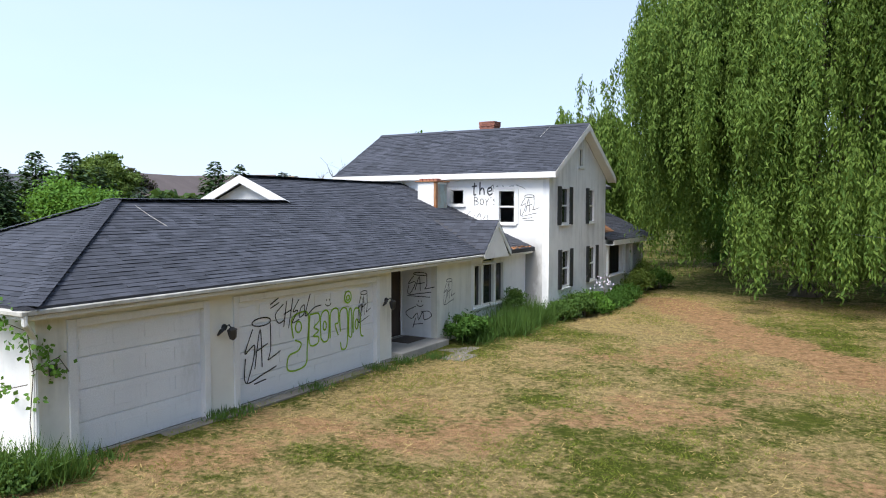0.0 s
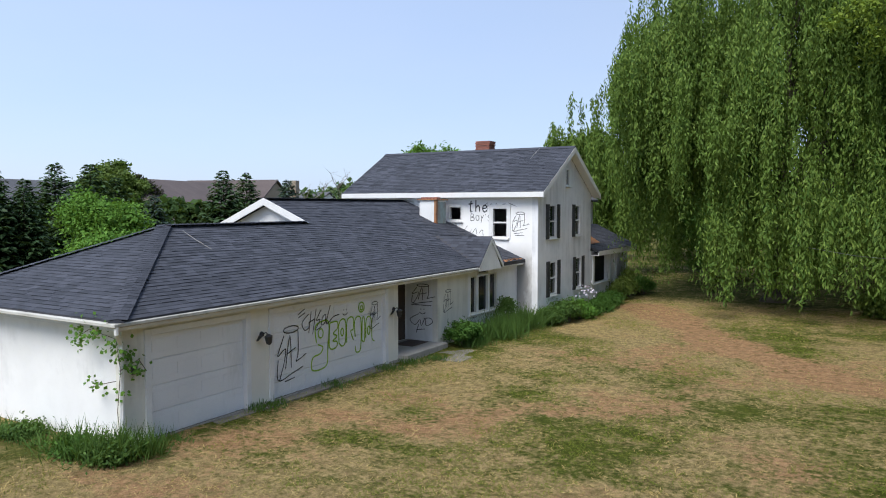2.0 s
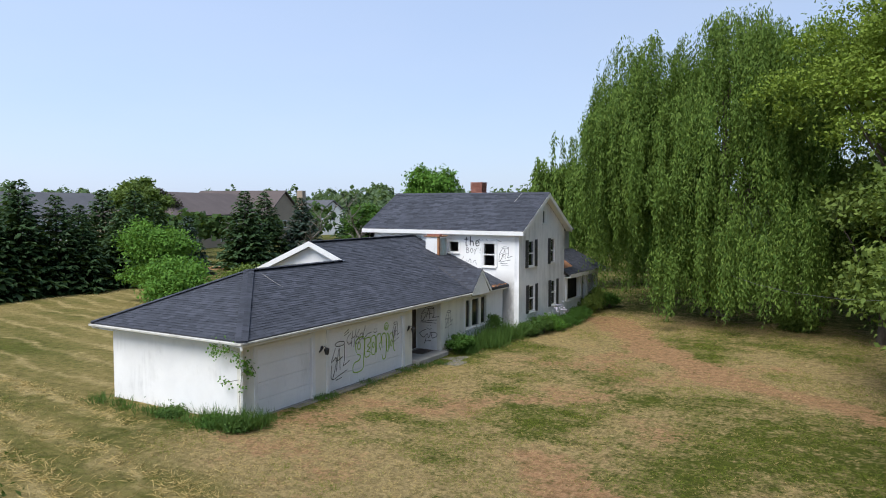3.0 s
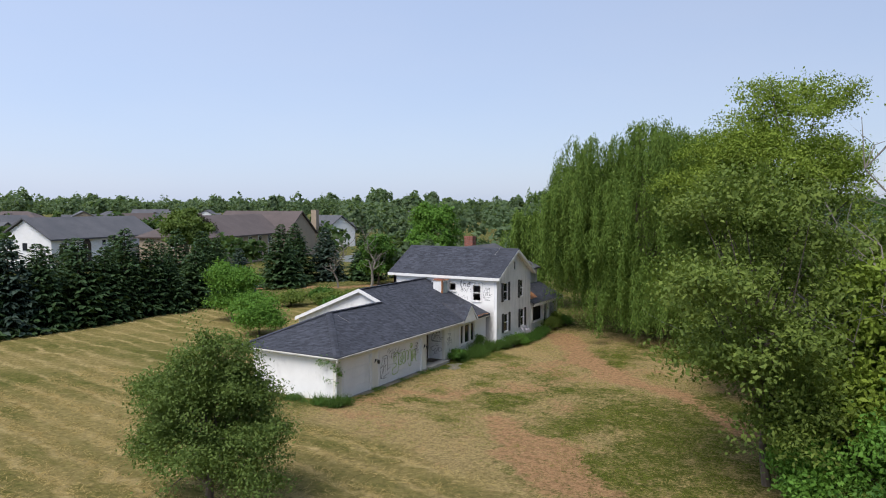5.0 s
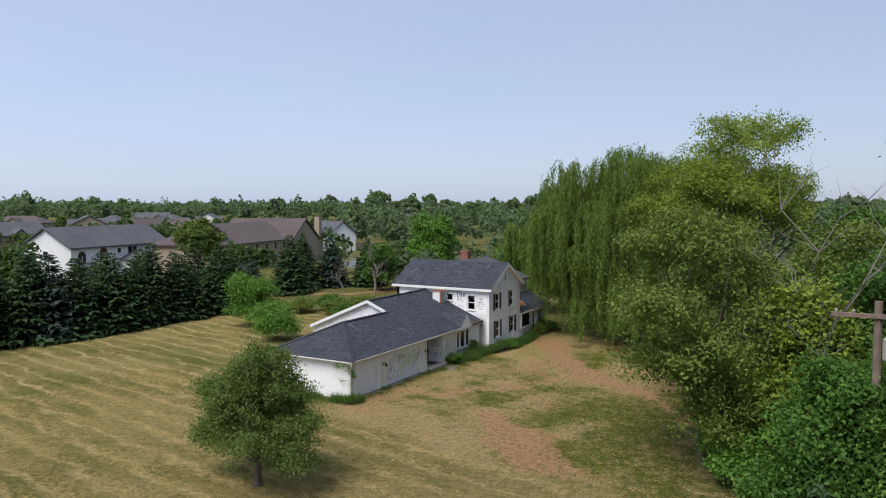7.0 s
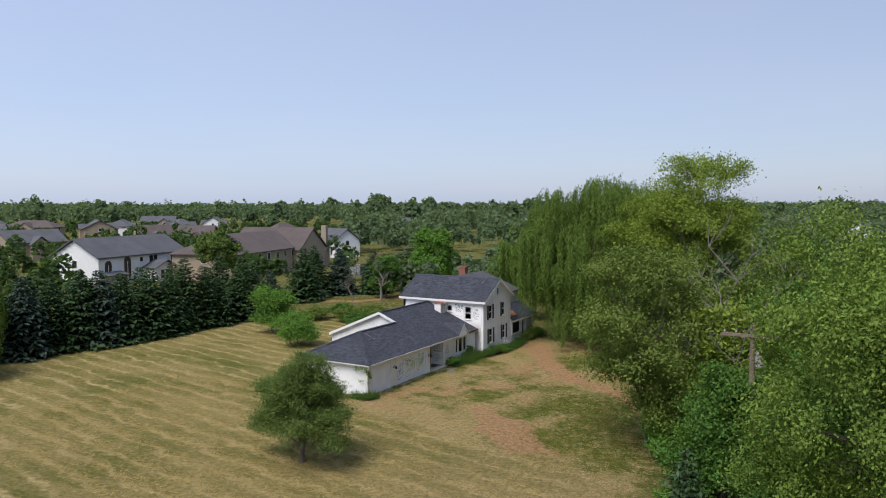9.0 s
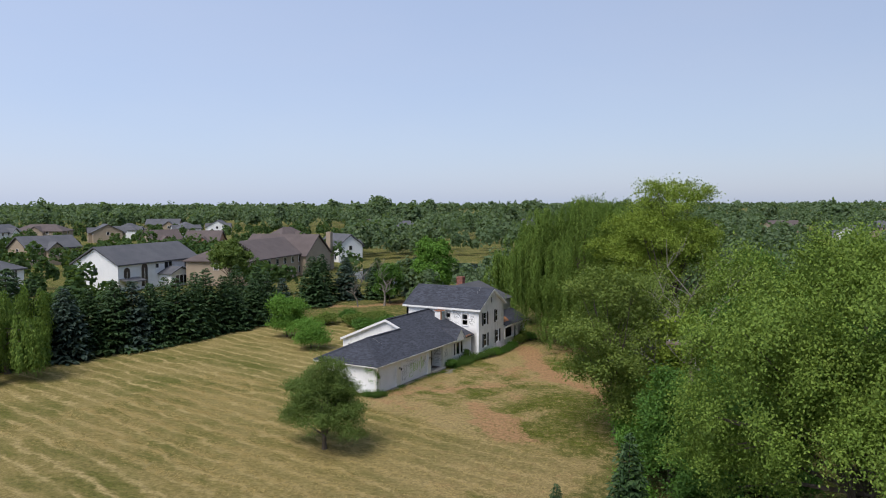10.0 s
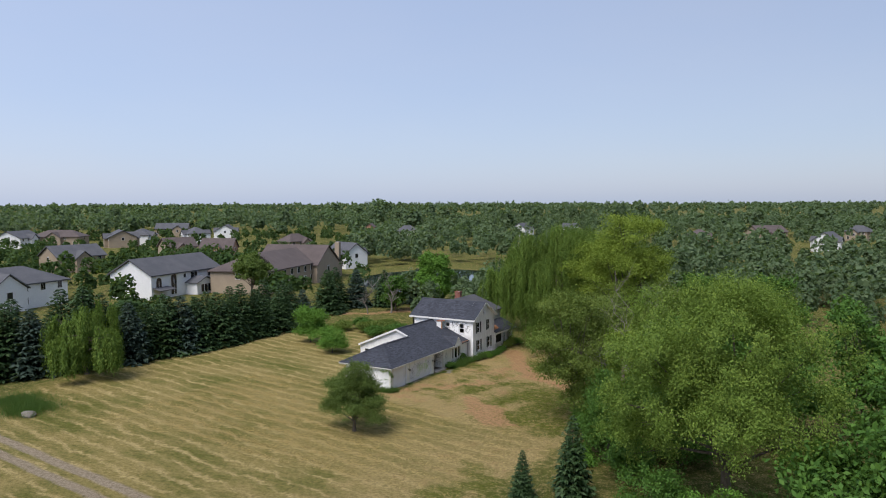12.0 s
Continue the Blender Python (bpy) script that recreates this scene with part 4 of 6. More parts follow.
def shutter(wob, y0, y1, z0, z1):
    s = part("shutter", Mesh().box((MX + 0.004, y0, z0), (MX + 0.045, y1, z1)), m_black, wob, "black louvred shutter")
    n = 16
    for k in range(n):
        za = z0 + 0.06 + k * (z1 - z0 - 0.12) / n
        part("slat", Mesh().prism([(MX + 0.045, y0 + 0.04, za), (MX + 0.045, y1 - 0.04, za), (MX + 0.058, y1 - 0.04, za + 0.005), (MX + 0.058, y0 + 0.04, za + 0.005)], (-0.008, 0, (z1 - z0 - 0.12) / n * 0.8)), m_black, s)
    return s


for o, sh in zip(UP + LOW, ((1, 1), (1, 0), (1, 1), (1, 1))):
    w = window("x", MX, o, label="white sash window with black shutters")
    for k, (a, b) in enumerate(((o[0] - 0.36, o[0] - 0.03), (o[1] + 0.03, o[1] + 0.36))):
        if sh[k]:
            shutter(w, a, b, o[2] - 0.05, o[3] + 0.03)
window("x", MX, ATTIC, sash="", label="small dark attic window")
window("y", MY0, SIDE[0], -1, "", "small black broken window", True)
window("y", MY0, SIDE[1], -1, label="white sash window with a smashed upper pane", broken=True)
for ua, ub, za, zb in ((SIDE[1][0] - 0.13, SIDE[1][0] - 0.02, SIDE[1][2] - 0.02, SIDE[1][3] + 0.12), (SIDE[1][1] + 0.02, SIDE[1][1] + 0.13, SIDE[1][2] - 0.02, SIDE[1][3] + 0.12), (SIDE[1][0] - 0.02, SIDE[1][1] + 0.02, SIDE[1][3] + 0.02, SIDE[1][3] + 0.12)):
    part("casing", Mesh().box((ua, MY0 - 0.03, za), (ub, MY0 + 0.002, zb)), m_white, house)
for o in BAY:
    window("x", WX, o, sash="", label="tall dark window in pale frame", fw=0.025, fm=m_cream)
dr = part("door", Mesh().box((-12.17, 17.19, 0.19), (-12.12, 18.06, 2.26)), m_brown, house, "dark brown entry door", 0.01)
part("cable", Mesh().tube([(-14.04, 10.44, 4.075), (-13.5, 10.40, 3.85), (-12.97, 10.42, 3.63)], 0.005, 5), m_gutter, house)
part("cable", Mesh().tube([(-11.19, 27.5, 7.29), (-11.27, 26.62, 6.79)], 0.006, 5), m_gutter, house)
# boxed flue on the wing roof
fb = part("flue_box", Mesh().box((-14.75, 23.15, 3.7), (-13.95, 24.0, 4.98)), m_white, house, "white boxed flue with rusted corner", 0.015)
part("patina_panel", Mesh().box((-13.95, 23.22, 3.72), (-13.93, 23.93, 4.9)), m_patina, fb, "streaked green-grey metal side")
part("corner_flashing", Mesh().box((-14.03, 23.13, 3.7), (-13.92, 23.24, 5.0)), m_rust, fb, "rusty corner strip")
part("cap", Mesh().box((-14.82, 23.08, 4.98), (-13.88, 24.07, 5.02)), m_rust, fb, bevel=0.008)
for k in range(5):
    part("brick_stub", Mesh().box((-14.7 + k * 0.16, 23.2, 5.02), (-14.58 + k * 0.16, 23.5, 5.1)), m_brick, fb)
# brick chimney behind the ridge
CH = (-16.02, 30.6, 0.76, 0.62)
bc = part("chimney", Mesh().box((CH[0] + 0.02, CH[1] + 0.02, 5.4), (CH[0] + CH[2] - 0.02, CH[1] + CH[3] - 0.02, 8.0)), m_mortar, house, "red brick chimney")
brick_x = Mesh().box((0, 0, 0), (0.185, 0.09, 0.062)).data("brick", m_brick_one)
brick_y = Mesh().box((0, 0, 0), (0.09, 0.155, 0.062)).data("brick", m_brick_one)
for k in range(15):
    z, o = 6.95 + k * 0.074, 0.03 * (k >= 12)
    for i in range(4):
        for yy in (CH[1] - o, CH[1] + CH[3] - 0.09 + o):
            s = new("brick", brick_x)
            s.parent, s.location = bc, (CH[0] + i * 0.196 - 0.04 * (k % 2), yy, z)
        for xx in (CH[0] - o, CH[0] + CH[2] - 0.09 + o):
            s = new("brick", brick_y)
            s.parent, s.location = bc, (xx, CH[1] + 0.012 + i * 0.166 - 0.03 * (k % 2), z + 0.001)
# small gable over the tall windows
GP, GZ, GW = 21.3, 3.6, 0.98
for sg in (-1, 1):
    g = part("gable_roof", Mesh().prism([(WX + 0.42, GP, GZ), (WX + 0.42, GP + sg * GW, 2.6), (EX - 0.05, GP + sg * GW, 2.6), (EX - (GZ - EAVE) / PITCH, GP, GZ)], (0, 0, -0.06)), m_roofbase, house)
    L = math.hypot(GW, GZ - 2.6)
    shingles(g, (WX + 0.42, GP + sg * GW, 2.6), (-1, 0, 0), (0, -sg * GW, GZ - 2.6), [(0, 0), (0.1, 0), (2.3, L), (0, L)], None, 11)
    part("bargeboard", Mesh().prism([(WX + 0.425, GP, GZ - 0.03), (WX + 0.425, GP + sg * GW, 2.57), (WX + 0.425, GP + sg * GW, 2.41), (WX + 0.425, GP, GZ - 0.19)], (-0.04, 0, 0)), m_white, house, "white gable trim")
part("wall", Mesh().prism([(WX + 0.385, GP - GW + 0.1, 2.40), (WX + 0.385, GP + GW - 0.1, 2.40), (WX + 0.385, GP, GZ - 0.1)], (-0.365, 0, 0)), m_stucco, house)
part("dead_leaves", quads_mesh("dead_leaves", leaf_quads(np.random.default_rng(8).uniform((-11.6, 22.5, 0), (-10.5, 24.2, 0.03), (260, 3)) + np.array([0, 0, 2.62]), np.random.default_rng(9).normal(size=(260, 3)), np.tile((0.0, 0.0, 1.0), (260, 1)) + np.random.default_rng(10).normal(size=(260, 3)) * 0.4, np.full(260, 0.13), np.full(260, 0.08)), m_rust), m_rust, house, "drift of brown dead leaves")

# ---- trees round the house ----
weeping("weeping_willow", "great weeping willow with strands hanging to the lawn", (-2.5, 37, 0),
        [(0, 0, 11.8, 7.0, 7.0, 5.8), (-4.0, -2.4, 11.0, 3.9, 4.0, 4.0), (3.5, -4.0, 10.0, 4.5, 4.2, 5.0), (1.0, -6.0, 4.6, 3.0, 2.0, 1.6), (-4.2, 3, 10, 3.5, 4, 4.6), (-4.9, -1.0, 12.0, 3.6, 3.8, 3.4), (-5.0, -0.4, 9.6, 2.2, 2.6, 3.0), (-4.6, -2.0, 9.8, 3.2, 3.4, 3.6), (-3.0, -4.0, 8.0, 3.0, 2.6, 3.0), (0.5, -5.2, 8.5, 3.4, 2.4, 3.2), (2.0, -6.4, 4.0, 2.8, 1.6, 1.5), (5.5, -5.0, 4.4, 2.4, 2.0, 1.8), (4.5, 0, 13.0, 4.5, 5, 5.6), (0.8, -1.5, 13.8, 4.6, 4.6, 4.2),
         (-3.4, -3.6, 6.0, 2.0, 2.2, 2.6), (-2.2, -5.6, 5.2, 2.8, 2.2, 2.4), (2.5, -6.2, 5.6, 3.0, 2.2, 2.6), (6.0, -4.5, 6.4, 2.8, 2.8, 3.0), (-4.8, 1.0, 6.4, 2.0, 2.6, 3.0), (7.0, 1.0, 7.0, 2.6, 3.0, 3.4), (-4.5, 4.5, 6, 2.6, 2.6, 3)],
        10200, 33, m_leaf_willow, 11, 0.65, (0.2, 0, 7.0), 0.225, 0.4, 8.0, 0.09)
weeping("weeping_willow", "smaller weeping willow at the spruce row", (-47.5, -5, 0), [(0, 0, 5.0, 4.2, 4.2, 3.2), (1.5, -1.5, 3.8, 3.4, 3.4, 2.6)], 1700, 22, m_leaf_willow, 12, 0.3, (0, 0, 4), 0.34, 0.6, 5.0)
weeping("weeping_willow", "young willow behind the farmhouse", (-16, 47, 0), [(0, 0, 6.6, 3.6, 3.6, 3.8)], 1200, 24, m_leaf_willow, 13, 0.35, (0, 0, 5), 0.34, 1.0, 6.0)

broadleaf("apple_tree", "rough-barked small tree alone in the hayfield", (-6.0, -6.9, 0),
          [(0.0, 0.0, 3.2, 2.3, 2.3, 2.2), (-1.6, 0.3, 2.3, 1.6, 1.7, 1.5), (1.6, 0.2, 2.3, 1.7, 1.7, 1.5), (0.1, 0.2, 5.0, 1.5, 1.5, 1.7), (-0.9, -0.5, 4.2, 1.5, 1.5, 1.3), (0.8, 0.6, 4.0, 1.5, 1.5, 1.3), (0.4, -1.5, 2.1, 1.6, 1.4, 1.4), (0.0, 1.6, 2.2, 1.6, 1.4, 1.4), (-2.3, -0.5, 1.6, 1.0, 1.0, 0.9), (2.4, -0.3, 1.6, 1.0, 1.0, 0.9)],
          860, 78, 0.115, m_leaf_field, 0.17, (0.1, 0, 2.4), 21, 46, spread=0.5, shell=0.3, droop=0.4)
broadleaf("maple_tree", "young bright green maple behind the wing", (-36.5, 23.5, 0), [(0, 0, 3.2, 2.1, 2.1, 2.0), (0.3, 0, 1.5, 2.4, 2.4, 1.5), (-0.5, -0.6, 4.4, 1.2, 1.2, 1.0)], 300, 60, 0.22, m_leaf_bright, 0.12, (0, 0, 2.5), 22, 12)
broadleaf("maple_tree", "small bright green sapling behind the wing", (-29.2, 19.4, 0), [(0, 0, 2.1, 1.7, 1.7, 1.5), (0.2, 0.2, 1.0, 2.0, 2.0, 1.0)], 200, 60, 0.2, m_leaf_bright, 0.08, (0, 0, 1.5), 23, 8)
broadleaf("cottonwood_tree", "tall yellow-green cottonwood behind the willow", (9.0, 29, 0),
          [(0.5, 0, 16.7, 4.6, 4.6, 2.4), (-1.5, 0, 14, 4.2, 4.2, 2.8), (3, 1, 13.5, 2.6, 2.6, 2), (-1, -1, 10, 4.4, 4.4, 3.6), (-0.5, -0.5, 12.8, 5.2, 5.2, 4.2), (-4.5, 2.0, 12.0, 4.0, 4.0, 4.2), (2.5, 0, 10, 4, 4, 4)], 1000, 66, 0.20, m_leaf_yellow, 0.42, (0, 0, 8), 24, 46, spread=0.85, shell=0.4)
broadleaf("ash_tree", "dense dark green tree beside the utility pole", (16.3, -2.6, 0),
          [(0.2, 0, 4.6, 2.3, 2.3, 2.6), (0.9, 1.3, 3.6, 2.4, 2.4, 2.6), (0.0, -0.6, 2.4, 2.2, 2.2, 1.9), (2.2, 0.4, 3.4, 2.2, 2.2, 2.4)], 700, 110, 0.19, m_leaf_dark, 0.22, (0, 0, 4), 25, 22)
broadleaf("locust_tree", "broad rounded light green tree at the field edge", (26.0, -7.6, 0),
          [(0, 0, 10.0, 6.5, 6.5, 5.6), (-4, -2, 7.5, 4.6, 4.6, 4.6), (3.5, -3, 7.5, 4.6, 4.6, 4.6), (0, -4.5, 6.0, 5, 4, 4), (-5.5, -3, 4.2, 3, 3, 3)], 430, 440, 0.145, m_leaf_locust, 0.4, (0, 0, 6), 26, 40, spread=0.78, shell=0.78, droop=0.9)
broadleaf("boxelder_tree", "open feathery pale green tree at the lawn's edge", (10.6, 5.6, 0),
          [(-0.6, 0.4, 10.4, 3.0, 3.0, 1.9), (-2.2, 2.2, 10.0, 2.2, 2.2, 1.6), (-1.6, -2.6, 7.4, 2.2, 2.2, 1.8), (0, -2.6, 5.2, 2.3, 2.3, 1.9), (1.0, 2.2, 7.6, 2.8, 2.8, 2.4), (-2.4, 0.6, 7.2, 2.2, 2.2, 1.8), (-2.0, -0.6, 4.6, 2.0, 2.0, 1.6), (0.4, 0.8, 3.2, 2.8, 2.8, 2.2), (-1.0, 2.4, 4.4, 2.2, 2.2, 2.0), (1.2, -1.4, 2.4, 2.2, 2.2, 1.6)],
          760, 52, 0.20, m_leaf_olive, 0.15, (-0.4, 0.2, 6.0), 27, 40, spread=0.8, shell=0.2)
EDGE = [
    ((6.0, 31.0), 11.0, 3.6, m_leaf_olive), ((9.5, 20.5), 11.5, 4.0, m_leaf_olive), ((12.0, 14.5), 10.5, 3.2, m_leaf_olive), ((15.0, 8.5), 9.5, 3.2, m_leaf_yellow),
    ((15.5, 20.0), 12.0, 4.6, m_leaf_olive), ((18.5, 10.0), 10.5, 4.4, m_leaf_dark), ((20.0, 2.5), 8.5, 3.6, m_leaf_dark), ((5.5, 39.0), 13.0, 5.0, m_leaf_olive),
    ((16.0, 32.0), 12.5, 5.0, m_leaf_dark), ((24.0, 18.0), 12.0, 5.0, m_leaf_dark), ((28.0, 6.5), 12.0, 5.2, m_leaf_dark), ((37.0, -2.0), 12.0, 5.5, m_leaf_dark),
    ((34.0, 12.0), 13.0, 5.5, m_leaf_dark), ((-9.0, 52.0), 12.0, 4.5, m_leaf_dark), ((24.0, 36.0), 12.5, 5.5, m_leaf_dark), ((2.0, 50.0), 13.0, 5.5, m_leaf_dark), ((35, -14), 11, 5.0, m_leaf_dark),
]
for k, ((x, y), h, r, mt) in enumerate(EDGE):
    rg = random.Random(k + 70)
    lob = [(rg.uniform(-.4, .4) * r, rg.uniform(-.4, .4) * r, h * f, r * s, r * s, h * 0.2) for f, s in ((0.78, 0.5), (0.58, 0.7), (0.5, 0.7), (0.34, 0.75), (0.24, 0.75))]
    near = k < 7
    broadleaf("tree", "tangled leafy tree in the overgrown field edge", (x, y, 0), lob, 380 if near else 220, 55 if near else 45, 0.27 if near else 0.42, mt, 0.2, (0, 0, h * 0.45), 100 + k, 20, spread=0.95, shell=0.45)

# ---- spruce row and trees behind ----
SPRUCE = [spruce_data(s, m, h, r) for s, m, h, r in ((1, m_needle, 9.0, 2.7), (2, m_needle, 8.2, 2.9), (3, m_needle, 9.6, 2.6), (4, m_needle_blue, 8.4, 2.3))]


def spruce(x, y, k, s, wide=1.22):
    t = thing("spruce_tree", "bluish spruce in the planted row" if k == 3 else "dark green spruce in the planted row", "tree", (x, y, 0), random.uniform(0, 360), "spruces along the field edge")
    t.scale = (s * wide, s * wide, s)
    part("trunk", SPRUCE[k][0], m_bark, t)
    part("crown", SPRUCE[k][1], m_needle, t)


rg = random.Random(3)
ROW = [(-72, -40), (-62, -22), (-53, -8), (-48.5, 5), (-47, 20), (-48, 31), (-50, 40)]
for (ax, ay), (bx, by) in zip(ROW, ROW[1:]):
    n = max(2, int(math.hypot(bx - ax, by - ay) / 2.4))
    for i in range(n):
        f = i / n
        spruce(ax + (bx - ax) * f + rg.uniform(-0.8, 0.8), ay + (by - ay) * f + rg.uniform(-0.8, 0.8), rg.choice((0, 0, 1, 1, 2, 2, 3)), rg.uniform(0.86, 1.1) - (0.02 if by < 6 else 0.12 if by < 21 else 0.22))
        if rg.random() < 0.7:
            spruce(ax + (bx - ax) * f - 4 + rg.uniform(-1, 1), ay + (by - ay) * f + rg.uniform(-1, 1), rg.choice((0, 1, 2, 2)), rg.uniform(0.86, 1.1) - (0.02 if by < 6 else 0.12 if by < 21 else 0.22))
for x, y, k, s in ((-52, 47, 0, 0.9), (-54, 52, 2, 0.85), (-52, 56, 3, 0.9), (-48, 60, 0, 0.8), (-44, 66, 3, 0.85)):
    spruce(x, y, k, s)

# ---- distant woods ----


def far_woods(name, label, count, seed, place, quads_each, size, tall, material=None):
    rng = np.random.default_rng(seed)
    allq = []
    for _ in range(count):
        x, y = place(rng)
        h = tall * (rng.uniform(0.5, 1.0) + 0.35 * rng.random() ** 4)
        r = h * rng.uniform(0.22, 0.36)
        d = unit(rng.normal(size=(quads_each, 3)))
        d[:, 2] = np.where(d[:, 2] < -0.3, -d[:, 2], d[:, 2])
        lump = 1 + 0.25 * np.sin(d[:, 0] * 5 + x) * np.cos(d[:, 1] * 4 + y)
        c = np.array([x, y, h * 0.56]) + d * np.array([r, r, h * 0.44]) * (lump * rng.uniform(0.75, 1.0, quads_each))[:, None]
        L = size * rng.uniform(0.6, 1.4, quads_each)
        allq.append(leaf_quads(c, rng.normal(size=(quads_each, 3)), d + rng.normal(size=(quads_each, 3)) * 0.4 + np.array([0, 0, 0.5]), L, L * 0.8))
    ob = new(name, quads_mesh(name, np.concatenate(allq), material or m_wood_hazed))
    return tagged(ob, label, "woods", kind="stuff")


def ring(r0, r1, a0, a1, avoid=None):
    def place(rng):
        while True:
            a, r = math.radians(rng.uniform(a0, a1)), math.sqrt(rng.uniform(r0 * r0, r1 * r1))
            x, y = 20 + r * math.cos(a), -40 + r * math.sin(a)
            if avoid is None or not avoid(x, y):
                return x, y
    return place


def estate_spot(px, ridge_y, width, z=7.6):
    """Place and size of a far house from its bearing and its roof's dip below the horizon, seen from the far end of the walk."""
    d = (20.8 - z) * 1279 / (ridge_y - 357)
    side = (px - 784) / 1279 * d
    return (32.8 - 0.492 * d + 0.870 * side, -58.9 + 0.870 * d + 0.492 * side), width * d / 1279


ESTATE = [(30, 408, 66, "w", "g"), (105, 406, 84, "t", "b"), (125, 434, 90, "t", "g"), (212, 407, 64, "t", "g"), (250, 404, 52, "w", "g"), (305, 395, 56, "t", "g"),
          (312, 421, 42, "t", "b"), (345, 402, 52, "w", "g"), (400, 398, 44, "w", "g"), (386, 423, 56, "s", "b"), (520, 414, 46, "t", "b"), (612, 431, 36, "w", "g"),
          (655, 397, 20, "s", "b"), (720, 400, 22, "w", "g"), (925, 397, 34, "w", "g"), (1008, 398, 30, "w", "g"), (1237, 409, 42, "s", "b"), (1355, 403, 58, "t", "b"), (1465, 415, 44, "w", "g"), (1520, 403, 34, "t", "g")]
SPOTS = [estate_spot(*e[:3]) for e in ESTATE] + [((-103.5, 53.5), 26), ((-92.5, 79), 36), ((-113, 20), 26)]


def blocked(x, y):
    """True on a house or in front of one, where no tall tree stands."""
    for (hx, hy), w in SPOTS:
        dx, dy = 32.8 - hx, -58.9 - hy
        n = math.hypot(dx, dy)
        f, s = ((x - hx) * dx + (y - hy) * dy) / n, ((x - hx) * dy - (y - hy) * dx) / n
        if -10 < f < 75 and abs(s) < w * 0.55 + 3:
            return True
    return math.hypot((x + 66) / 32, (y - 108) / 42) < 1


def blocked_near(x, y):
    """The same for garden trees, which may stand nearer to the houses."""
    for (hx, hy), w in SPOTS:
        dx, dy = 32.8 - hx, -58.9 - hy
        n = math.hypot(dx, dy)
        f, s = ((x - hx) * dx + (y - hy) * dy) / n, ((x - hx) * dy - (y - hy) * dx) / n
        if -9 < f < 22 and abs(s) < w * 0.5 + 2:
            return True
    return x > -50


def clear_near(x, y):
    return blocked(x, y) or (y < 46 + 0.2 * x and x > -64) or (x < -46 and y < 70)


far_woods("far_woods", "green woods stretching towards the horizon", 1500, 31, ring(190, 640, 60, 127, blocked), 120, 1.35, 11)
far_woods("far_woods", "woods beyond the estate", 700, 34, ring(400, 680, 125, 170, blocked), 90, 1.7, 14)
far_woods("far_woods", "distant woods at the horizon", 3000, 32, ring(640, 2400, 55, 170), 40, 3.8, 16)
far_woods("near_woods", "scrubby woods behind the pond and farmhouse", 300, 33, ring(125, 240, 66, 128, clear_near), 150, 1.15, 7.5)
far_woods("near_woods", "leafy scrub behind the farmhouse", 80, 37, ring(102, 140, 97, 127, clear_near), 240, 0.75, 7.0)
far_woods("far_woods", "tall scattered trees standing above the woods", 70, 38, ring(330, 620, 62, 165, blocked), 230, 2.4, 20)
far_woods("near_woods", "garden trees between the estate houses", 400, 35, ring(150, 430, 125, 168, blocked_near), 120, 0.95, 6.2, m_garden)
far_woods("near_woods", "dark leafy trees behind the spruce row", 230, 39, ring(128, 250, 126, 168, blocked_near), 150, 0.9, 7.2, m_garden)
def behind_row(rng):
    while True:
        x, y = rng.uniform(-92, -54), rng.uniform(-36, 66)
        clear = True
        for (hx, hy), w in SPOTS[-3:]:
            dx, dy = 32.8 - hx, -58.9 - hy
            n = math.hypot(dx, dy)
            f, side = ((x - hx) * dx + (y - hy) * dy) / n, ((x - hx) * dy - (y - hy) * dx) / n
            clear &= not (-10 < f < 62 and abs(side) < w * 0.5 + 1)
        if x < -55 - 0.25 * max(0, -y) and clear:
            return x, y


far_woods("near_woods", "dark round garden trees behind the spruce row", 80, 40, behind_row, 330, 0.72, 8.0, m_garden)
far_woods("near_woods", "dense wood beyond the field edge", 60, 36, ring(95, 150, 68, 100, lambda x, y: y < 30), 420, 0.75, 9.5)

# ---- houses of the estate ----


